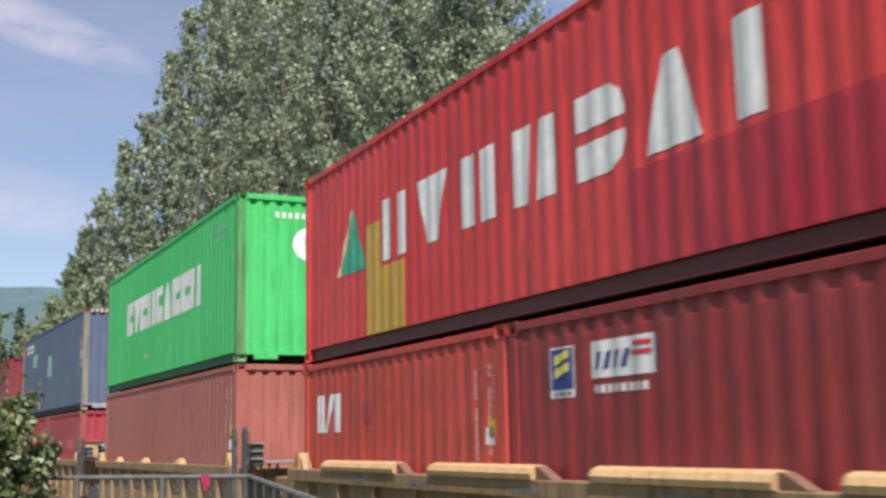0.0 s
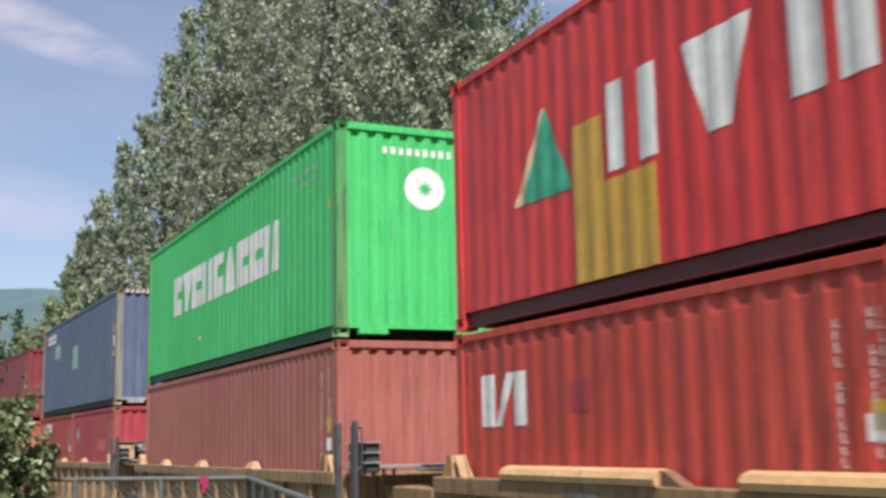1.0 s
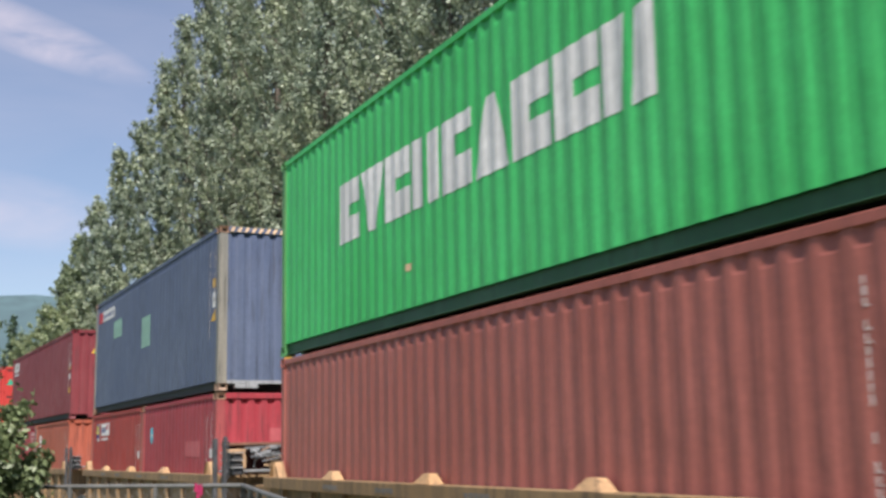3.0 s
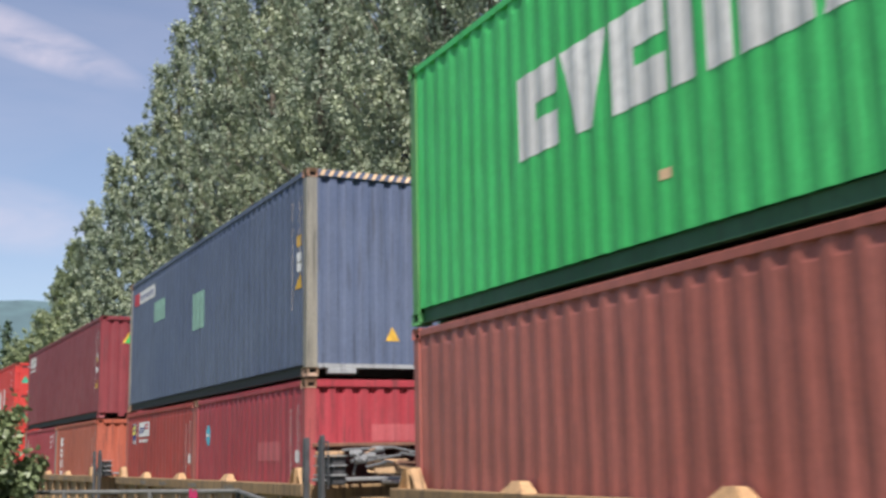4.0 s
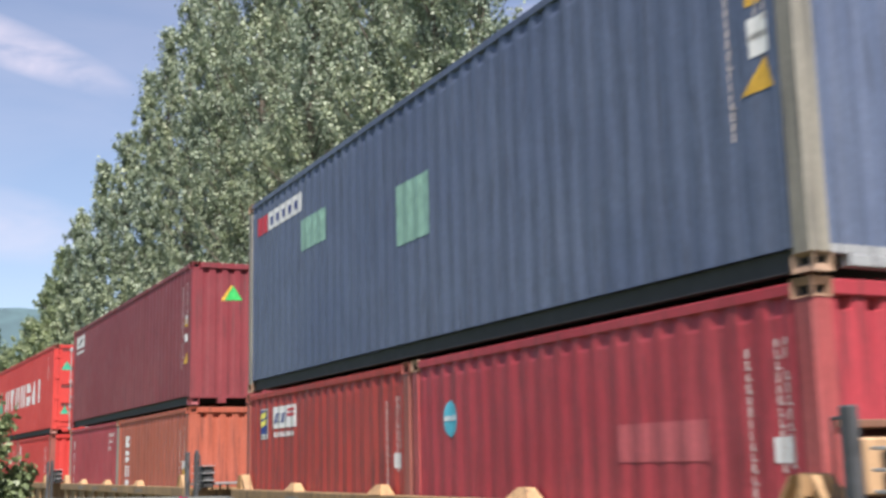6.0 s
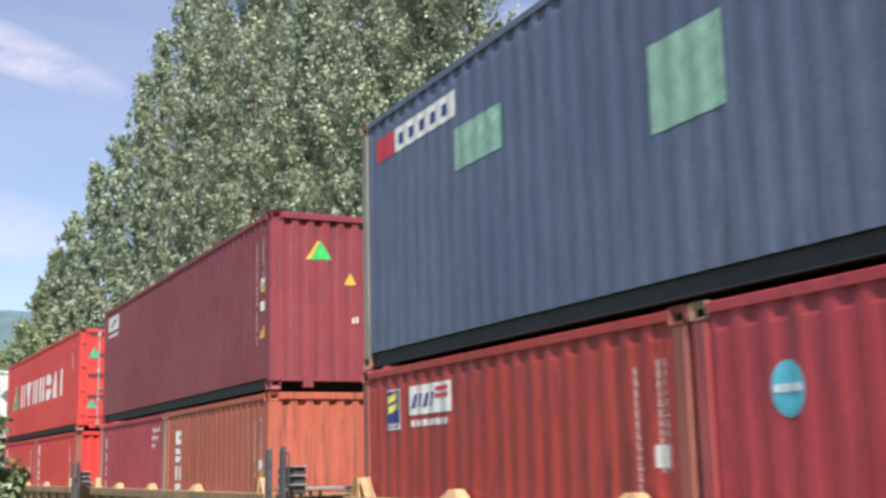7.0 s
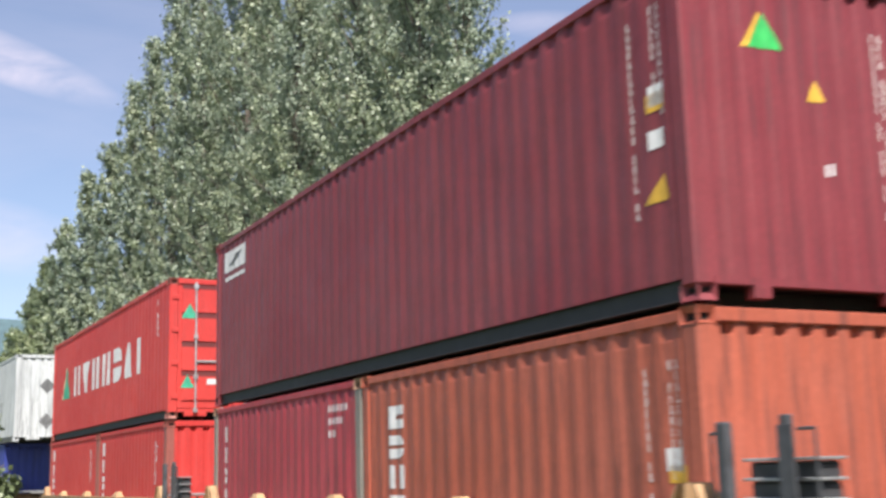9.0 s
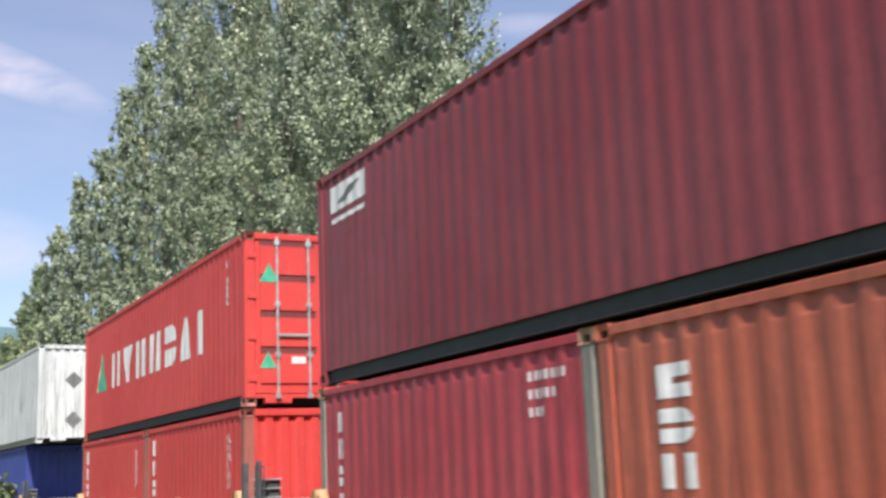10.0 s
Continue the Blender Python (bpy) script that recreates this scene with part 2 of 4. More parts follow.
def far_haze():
    # a faint blue glow over the blue-green base stands in for distant haze
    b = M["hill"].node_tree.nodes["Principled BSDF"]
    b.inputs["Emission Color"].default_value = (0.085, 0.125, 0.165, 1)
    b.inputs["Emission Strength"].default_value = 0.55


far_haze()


# ---- mesh helpers ----
def part(name, bm, material, parent=None, label=""):
    me = bpy.data.meshes.new(name)
    bm.to_mesh(me)
    bm.free()
    me.materials.append(material)
    ob = new(name, me)
    if parent is not None:
        ob.parent = parent
    if label:
        tagged(ob, label)
    return ob


def add_box(bm, x0, x1, y0, y1, z0, z1, bevel=0.0):
    r = bmesh.ops.create_cube(bm, size=1.0, matrix=Matrix.Translation(((x0 + x1) / 2, (y0 + y1) / 2, (z0 + z1) / 2))
                              @ Matrix.Diagonal((abs(x1 - x0), abs(y1 - y0), abs(z1 - z0), 1)))
    if bevel:
        es = list({e for v in r["verts"] for e in v.link_edges})
        bmesh.ops.bevel(bm, geom=es, offset=bevel, segments=1, affect="EDGES", profile=0.5)


def box(x0, x1, y0, y1, z0, z1, bevel=0.0):
    bm = bmesh.new()
    add_box(bm, x0, x1, y0, y1, z0, z1, bevel)
    return bm


def add_rod(bm, a, b, r0, r1=None, seg=8):
    a, b = Vector(a), Vector(b)
    r1 = r0 if r1 is None else r1
    q = (b - a).to_track_quat("Z", "Y").to_matrix().to_4x4()
    bmesh.ops.create_cone(bm, cap_ends=True, segments=seg, radius1=r0, radius2=r1, depth=(b - a).length,
                          matrix=Matrix.Translation((a + b) / 2) @ q)


def prism(pts, axis, a0, a1):
    """Extrudes a polygon: axis 'x' takes (y, z) points, 'y' takes (x, z) points, 'z' takes (x, y) points."""
    bm = bmesh.new()

    def at(p, a):
        return {"x": (a, p[0], p[1]), "y": (p[0], a, p[1]), "z": (p[0], p[1], a)}[axis]

    lo, hi = [bm.verts.new(at(p, a0)) for p in pts], [bm.verts.new(at(p, a1)) for p in pts]
    bm.faces.new(lo)
    bm.faces.new(hi[::-1])
    n = len(pts)
    for i in range(n):
        bm.faces.new((lo[i], hi[i], hi[(i + 1) % n], lo[(i + 1) % n]))
    bmesh.ops.recalc_face_normals(bm, faces=bm.faces)
    return bm


# ---- corrugated steel ----
def corrugation(a, b, pitch, flat, depth):
    """Break points (u, inset) of a trapezoid wave from a to b, starting and ending flush."""
    n = max(1, round((b - a - flat) / pitch))
    pitch = (b - a - flat) / n
    slope = (pitch - 2 * flat) / 2
    pts = [(a, depth), (a + 0.025, depth), (a + flat * 0.75, 0.0), (a + flat, 0.0)]
    for i in range(n):
        u = a + flat + i * pitch
        pts += [(u + slope, depth), (u + slope + flat, depth), (u + 2 * slope + flat, 0.0), (u + pitch, 0.0)]
    pts[-1] = (b - flat * 0.75, 0.0)
    return pts + [(b - 0.025, depth), (b, depth)]


def sheet(profile, levels, place):
    """A corrugated sheet with its inner skin; place(u, inset, z) gives the point, levels are (z, how much deeper the waves are there)."""
    bm = bmesh.new()
    rows = []
    for z, k in levels:
        rows.append([bm.verts.new(place(u, d * k, z)) for u, d in profile])
    for z, k in reversed(levels):
        rows.append([bm.verts.new(place(u, d * k + 0.004, z)) for u, d in profile])
    for r0, r1 in zip(rows, rows[1:] + rows[:1]):
        for i in range(len(profile) - 1):
            bm.faces.new((r0[i], r0[i + 1], r1[i + 1], r1[i]))
    bmesh.ops.recalc_face_normals(bm, faces=bm.faces)
    return bm


def clip(pts, u, keep_above):
    out = []
    for i in range(len(pts)):
        p, q = pts[i], pts[(i + 1) % len(pts)]
        ip, iq = (p[0] >= u) == keep_above, (q[0] >= u) == keep_above
        if ip:
            out.append(p)
        if ip != iq and q[0] != p[0]:
            s = (u - p[0]) / (q[0] - p[0])
            out.append((u, p[1] + s * (q[1] - p[1])))
    return out


def painted(name, polys, material, parent, profile, place, label=""):
    """Paint marks that follow the waves of the sheet: convex polygons in (u, z), laid just above it."""
    bm = bmesh.new()
    for pts in polys:
        for (u0, d0), (u1, d1) in zip(profile, profile[1:]):
            if u1 - u0 < 1e-6:
                continue
            c = clip(pts, u0, True)
            c = clip(c, u1, False) if len(c) > 2 else c
            if len(c) < 3:
                continue
            vs = []
            for u, z in c:
                d = d0 + (d1 - d0) * (u - u0) / (u1 - u0)
                vs.append(bm.verts.new(place(u, d - 0.004, z)))
            try:
                bm.faces.new(vs)
            except ValueError:
                pass
    bmesh.ops.remove_doubles(bm, verts=bm.verts, dist=0.0005)
    ob = part(name, bm, material, parent, label)
    if "code" in name or "line" in name:
        tagged(ob, kind="stuff")
    return ob


def rect(u0, u1, z0, z1):
    return [(u0, z0), (u1, z0), (u1, z1), (u0, z1)]


# plain block shapes that stand in for the painted trade marks, in a unit box
BLOCKS = {
    "twin": [rect(0, 0.34, 0, 1), rect(0.66, 1, 0, 1)],
    "wedge": [[(0, 1), (0.34, 0), (0.66, 0), (1, 1)]],
    "cup": [rect(0, 0.42, 0, 1), rect(0.58, 1, 0, 1)],
    "slant": [[(0, 0), (0.36, 0), (0.46, 1), (0.0, 1)], [(0.54, 0), (1, 0), (1, 1), (0.64, 1)]],
    "bow": [[(0, 0), (0.72, 0), (0.92, 0.12), (1, 0.3), (1, 0.42), (0, 0.42)], [(0, 0.58), (1, 0.58), (1, 0.7), (0.92, 0.88), (0.72, 1), (0, 1)]],
    "peak": [[(0, 0), (1, 0), (0.64, 1), (0.36, 1)]],
    "bar": [rect(0, 1, 0, 1)],
    "comb": [rect(0, 0.45, 0, 1), rect(0.45, 1, 0, 0.4), rect(0.45, 1, 0.6, 1)],
    "block": [rect(0, 0.45, 0, 1), rect(0.45, 1, 0, 0.45), rect(0.45, 1, 0.74, 1)],
    "twobar": [rect(0, 0.4, 0, 1), rect(0.58, 0.98, 0, 1)],
}


def blocks_at(kind, u0, u1, z0, z1):
    return [[(u0 + (u1 - u0) * a, z0 + (z1 - z0) * b) for a, b in p] for p in BLOCKS[kind]]


def code_bars(u, z_top, length, rng, size=0.06, cols=1, gap=0.13):
    """An upright column of small unreadable characters, as bars."""
    out = []
    for c in range(cols):
        z = z_top
        while z > z_top - length:
            h = size * rng.uniform(0.9, 1.3)
            if rng.random() > 0.12:
                w = size * rng.uniform(0.25, 0.55)
                out.append(rect(u + c * gap, u + c * gap + w, z - h, z))
                if rng.random() > 0.5:
                    out.append(rect(u + c * gap, u + c * gap + size * 0.8, z - h, z - h * 0.7))
            z -= h * 1.22
    return out


# ---- shipping containers ----
def casting(x, y, z, sx, sy, sz):
    """A corner block of cast steel with its oblong holes; sx, sy, sz point outwards."""
    bm = bmesh.new()
    lx, ly, lz = 0.178, 0.162, 0.118
    add_box(bm, x - sx * lx, x + sx * 0.006, y - sy * ly, y + sy * 0.006, z - sz * lz, z + sz * 0.006)
    for f in list(bm.faces):
        n = f.normal
        if n.x * sx > 0.9 or n.y * sy > 0.9 or n.z * sz > 0.9:
            r = bmesh.ops.inset_region(bm, faces=[f], thickness=0.036)
            bmesh.ops.translate(bm, verts=f.verts, vec=-n * 0.05)
            # the hole floor is painted black, in place of shade inside the hollow
            f.material_index = 1
    return bm


def end_waves(a, b, depth):
    """Wide flush bands with narrow grooves between them, for the end walls."""
    n = 9
    pitch = (b - a) / n
    pts = [(a, 0.0)]
    for i in range(n):
        u = a + i * pitch
        pts += [(u + pitch * 0.22, 0.0), (u + pitch * 0.40, depth), (u + pitch * 0.62, depth), (u + pitch * 0.80, 0.0)]
    return pts + [(b, 0.0)]


def container(name, label, length, height, body, near_post=None, rail=None, top_rail=None, end_kind="wall", sill="tabs", wide=BOX_W, wave=0.012, end_from=0.0, sill_paint=None):
    """One steel box: origin under its middle, the end that leads faces +X."""
    post = near_post or body
    rail = rail or body
    tr = top_rail or body
    lx, ly = length / 2, wide / 2
    root = tagged(new(name), label, "shipping container", "containers on the train")
    z0, z1 = 0.165, height - 0.088
    prof = corrugation(-lx + 0.16, lx - 0.16, 0.278, 0.072, wave)
    eprof = end_waves(-ly + 0.15, ly - 0.15, 0.010)
    places = {
        "near": lambda u, d, z: (u, -ly + 0.010 + d, z),
        "far": lambda u, d, z: (u, ly - 0.010 - d, z),
        "front": lambda u, d, z: (lx - 0.014 - d, u, z),
        "back": lambda u, d, z: (-lx + 0.014 + d, u, z),
    }
    # the pressed waves run out deeper under the rails and headers
    side = [(z0, 1.0), (z1 - 0.13, 1.0), (z1, 0.032 / wave)]
    walls = {}
    walls["near"] = part("side_wall", sheet(prof, side, places["near"]), body, root)
    walls["far"] = part("side_wall", sheet(prof, side, places["far"]), body, root)
    for which, sx in (("front", 1), ("back", -1)):
        if which == "front" and end_kind == "doors":
            walls[which] = doors(root, lx, ly, height, body)
        else:
            low = end_from if which == "front" and end_from else 0.17
            walls[which] = part("end_wall", sheet(eprof, [(low, 1.0), (height - 0.195, 1.0), (height - 0.180, 6.0), (height - 0.10, 6.0)], places[which]), body, root)
            if low > 0.2:
                # an open recess for machinery below the wall, its dark inside painted dark red
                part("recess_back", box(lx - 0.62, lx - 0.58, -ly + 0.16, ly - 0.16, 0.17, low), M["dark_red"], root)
                part("recess_lip", box(lx - 0.58, lx + 0.03, -ly + 0.10, ly - 0.02, low - 0.05, low, 0.006), M["rust_steel"], root)
        # header with a small lip, and the sill
        part("end_header", box(sx * (lx - 0.09), sx * (lx + 0.014), -ly + 0.162, ly - 0.162, height - 0.105, height - 0.005, 0.008), tr, root)
        bm = box(sx * (lx - 0.10), sx * (lx - 0.004), -ly + 0.162, ly - 0.162, 0.115, 0.17)
        if sill == "tabs":
            for s in (-1, 1):
                add_box(bm, sx * (lx - 0.10), sx * (lx + 0.004), s * 0.50, s * 0.92, 0.035, 0.112, 0.006)
        else:
            for s in (-1, 1):
                add_box(bm, sx * (lx - 0.10), sx * (lx + 0.004), s * 0.56, s * 0.72, 0.02, 0.112, 0.006)
        part("end_sill", bm, sill_paint or body, root)
    for s in (-1, 1):
        part("top_rail", box(-lx + 0.178, lx - 0.178, s * (ly - 0.075), s * ly, height - 0.088, height - 0.012, 0.006), tr, root)
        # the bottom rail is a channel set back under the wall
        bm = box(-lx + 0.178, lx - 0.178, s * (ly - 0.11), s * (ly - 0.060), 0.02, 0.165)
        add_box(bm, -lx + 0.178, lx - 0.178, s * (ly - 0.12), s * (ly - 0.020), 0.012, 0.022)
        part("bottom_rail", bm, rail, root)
        for sx in (-1, 1):
            x, y = sx * lx, s * ly
            # folded post: two flanges and a rounded nose
            pts = [(x, y - s * 0.15), (x, y - s * 0.02), (x - sx * 0.02, y), (x - sx * 0.16, y), (x - sx * 0.16, y - s * 0.05), (x - sx * 0.05, y - s * 0.15)]
            part("corner_post", prism(pts, "z", 0.118, height - 0.118), post, root)
            for sz, z in ((-1, 0.0), (1, height)):
                ob = part("corner_casting", casting(x, y, z, sx, s, sz), M["cast_brown"] if post in (M["grey_post"], M["crimson_post"]) else M["rusty_post"] if end_kind == "doors" else post, root)
                ob.data.materials.append(M["hole_black"])
    roof = corrugation(-lx + 0.1, lx - 0.1, 0.21, 0.06, 0.02)
    bm = bmesh.new()
    lo = [[bm.verts.new((u, s * (ly - 0.06), height - 0.035 - d)) for u, d in roof] for s in (-1, 1)]
    for i in range(len(roof) - 1):
        bm.faces.new((lo[0][i], lo[0][i + 1], lo[1][i + 1], lo[1][i]))
    part("roof", bm, body, root)
    bm = box(-lx + 0.1, lx - 0.1, -ly + 0.1, ly - 0.1, 0.14, 0.164)
    x = -lx + 0.4
    while x < lx - 0.3:
        add_box(bm, x, x + 0.05, -ly + 0.1, ly - 0.1, 0.03, 0.14)
        x += 0.45
    tagged(part("underframe", bm, M["dark_rail"], root), kind="stuff")
    info = {"root": root, "L": length, "H": height, "walls": walls, "prof": {"near": prof, "far": prof, "front": eprof, "back": eprof}, "place": places}
    if end_kind == "doors":
        info["prof"]["front"] = [(-ly + 0.15, 0.0), (ly - 0.15, 0.0)]
        info["place"]["front"] = lambda u, d, z: (lx + 0.014 - d, u, z)
    return info


def doors(root, lx, ly, height, body):
    """Two door leaves with pressed ribs, gaskets and four locking bars."""
    first = None
    for s in (-1, 1):
        bm = box(lx - 0.06, lx - 0.012, s * 0.012, s * (ly - 0.16), 0.18, height - 0.115, 0.006)
        leaf = part("door_leaf", bm, body, root)
        first = first or leaf
        n = 4
        zs = [0.24 + (height - 0.42) * i / n for i in range(n + 1)]
        for za, zb in zip(zs, zs[1:]):
            part("pressed_panel", prism([(s * 0.10, za + 0.09), (s * (ly - 0.24), za + 0.09), (s * (ly - 0.24), zb - 0.02), (s * 0.10, zb - 0.02)],
                                        "x", lx - 0.012, lx + 0.012), body, leaf)
            # dark red strip paints in the shade between the pressed panels
            part("painted_groove_shade", box(lx - 0.012, lx - 0.004, s * 0.10, s * (ly - 0.24), zb - 0.018, zb + 0.086), M["dark_red"], leaf)
        for y in (0.22, 0.72):
            bm = bmesh.new()
            add_rod(bm, (lx + 0.03, s * y, 0.10), (lx + 0.03, s * y, height - 0.06), 0.019)
            for z in (0.14, 0.75, 1.5, height - 0.15):
                add_box(bm, lx - 0.012, lx + 0.05, s * y - 0.04, s * y + 0.04, z - 0.04, z + 0.04, 0.006)
            bar = part("locking_bar", bm, M["galvanised"], leaf)
        bm = bmesh.new()
        add_box(bm, lx + 0.03, lx + 0.05, s * 0.2, s * 0.72, 1.02, 1.06, 0.004)
        part("door_handle", bm, M["galvanised"], leaf)
        for i in range(4):
            z = 0.35 + i * (height - 0.75) / 3
            part("hinge", box(lx - 0.01, lx + 0.02, s * (ly - 0.17), s * (ly - 0.05), z, z + 0.09, 0.006), body, leaf)
    return first


def touching(polys):
    """Groups of polygons whose boxes touch, so that each painted mark stays one piece."""
    groups = []
    for p in polys:
        bb = [min(u for u, z in p), max(u for u, z in p), min(z for u, z in p), max(z for u, z in p)]
        near = [g for g in groups if any(bb[0] < q[0][1] + 1e-4 and q[0][0] < bb[1] + 1e-4 and bb[2] < q[0][3] + 1e-4 and q[0][2] < bb[3] + 1e-4 for q in g)]
        merged = [(bb, p)]
        for g in near:
            merged += g
            groups.remove(g)
        groups.append(merged)
    return [[p for _, p in g] for g in groups]


def mark(c, wall, name, polys, material, label=""):
    if name == "painted_mark":
        for g in touching(polys):
            painted(name, g, material, c["walls"][wall], c["prof"][wall], c["place"][wall], label)
        return None
    return painted(name, polys, material, c["walls"][wall], c["prof"][wall], c["place"][wall], label)


def lift(c, name, polys, material, coat=1):
    """A second or third coat over a mark on the near wall."""
    pl = c["place"]["near"]
    return painted(name, polys, material, c["walls"]["near"], c["prof"]["near"], lambda u, d, z: (u, pl(u, d, z)[1] - 0.004 * coat, z))


def trade_panels(c, a, b, end, z):
    """A navy panel with yellow bars in a white edge, and a white panel with slanted navy strokes and red bars, over a line of small bars."""
    mark(c, "near", "logo_panel", [rect(a - 0.02, a + 0.37, z - 0.415, z + 0.015)], M["white_paint"])
    lift(c, "navy_field", [rect(a, a + 0.35, z - 0.345, z)], M["mark_navy"])
    for k in (0.0, -0.11):
        lift(c, "yellow_bar", [[(a + 0.05, z - 0.14 + k), (a + 0.30, z - 0.08 + k), (a + 0.30, z - 0.01 + k), (a + 0.05, z - 0.06 + k)]], M["mark_lemon"], 2)
    lift(c, "caption_line", [rect(a + 0.03 + i * 0.08, a + 0.08 + i * 0.08, z - 0.40, z - 0.365) for i in range(4)], M["mark_grey"])
    mark(c, "near", "logo_panel", [rect(b, end, z - 0.28, z + 0.02)], M["white_paint"])
    w = end - b
    for i in range(4):
        u = b + w * (0.06 + i * 0.145)
        lift(c, "logo_stroke", [[(u, z - 0.21), (u + w * 0.075, z - 0.21), (u + w * 0.135, z - 0.07), (u + w * 0.06, z - 0.07)]], M["mark_navy"])
    for k in (0.0, 0.07):
        lift(c, "logo_stroke", [[(end - w * 0.36 + k * 0.3, z - 0.13 + k), (end - w * 0.05, z - 0.13 + k), (end - w * 0.05, z - 0.09 + k), (end - w * 0.36 + k * 0.3, z - 0.09 + k)]], M["mark_red"])
    mark(c, "near", "code_lettering", [rect(b + 0.04 + i * 0.1, b + 0.11 + i * 0.1, z - 0.40, z - 0.335) for i in range(int((w - 0.04) / 0.1))], M["white_paint"])


RNG = random.Random(7)


def codes(c, wall="near", material="white_paint", plate=True):
    """The upright columns of small lettering by the leading corner, as bars."""
    lx, h = c["L"] / 2, c["H"]
    if wall == "near":
        mark(c, wall, "code_lettering", code_bars(lx - 0.67, h - 0.38, 1.5, RNG, 0.055, 1), M["faded_white"])
        mark(c, wall, "code_lettering", code_bars(lx - 0.38, h - 0.34, 0.8, RNG, 0.055, 2, 0.08), M["faded_white"])
        if plate:
            mark(c, wall, "data_plate", [rect(lx - 0.44, lx - 0.26, 1.48, 1.64)], M[material])
    else:
        mark(c, wall, "code_lettering", code_bars(0.64, h - 0.42, 1.5, RNG, 0.052, 2, 0.085), M["faded_white"])


TRAIN = []      # (object, distance of its middle along the train, height of its base)

# coupled units: place of the leading end of each upper box, its base, and the base of the boxes in the well
LEAD = {"hy": 15.842, "ev": 0.0, "bl": -15.80, "ma": -31.545, "vi": -46.834, "wh": -65.2}
TOP = {"hy": 2.951, "ev": 3.228, "bl": 2.935, "ma": 2.950, "vi": 2.922}
LOW = {"hy": 0.315, "ev": 0.287, "bl": 0.299, "ma": 0.314, "vi": 0.288}


def put(c, lead, z):
    TRAIN.append((c["root"], lead - c["L"] / 2, z))
    return c


def red_lettered_box(name, label, body, unit, end_kind="wall"):
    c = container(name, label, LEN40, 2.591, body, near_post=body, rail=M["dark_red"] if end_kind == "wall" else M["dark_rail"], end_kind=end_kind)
    o = LEN40 / 2
    zb = 2.98
    spots = [("twin", -9.20, -8.52), ("wedge", -8.16, -7.36), ("cup", -7.00, -6.25), ("slant", -5.85, -5.08),
             ("bow", -4.70, -3.96), ("peak", -3.68, -2.96), ("bar", -2.58, -2.28)]
    for k, a, b in spots:
        mark(c, "near", "painted_mark", blocks_at(k, o + a, o + b, 3.985 - zb, 4.715 - zb), M["white_paint"])
    mark(c, "near", "cream_edge", [[(o - 10.86, 4.0 - zb), (o - 10.70, 4.0 - zb), (o - 10.24, 4.80 - zb), (o - 10.30, 4.80 - zb)]], M["cream"])
    mark(c, "near", "green_triangle", [[(o - 10.70, 4.0 - zb), (o - 9.78, 3.98 - zb), (o - 10.10, 4.55 - zb), (o - 10.24, 4.80 - zb)]], M["mark_green"])
    return put(c, LEAD[unit], TOP[unit])


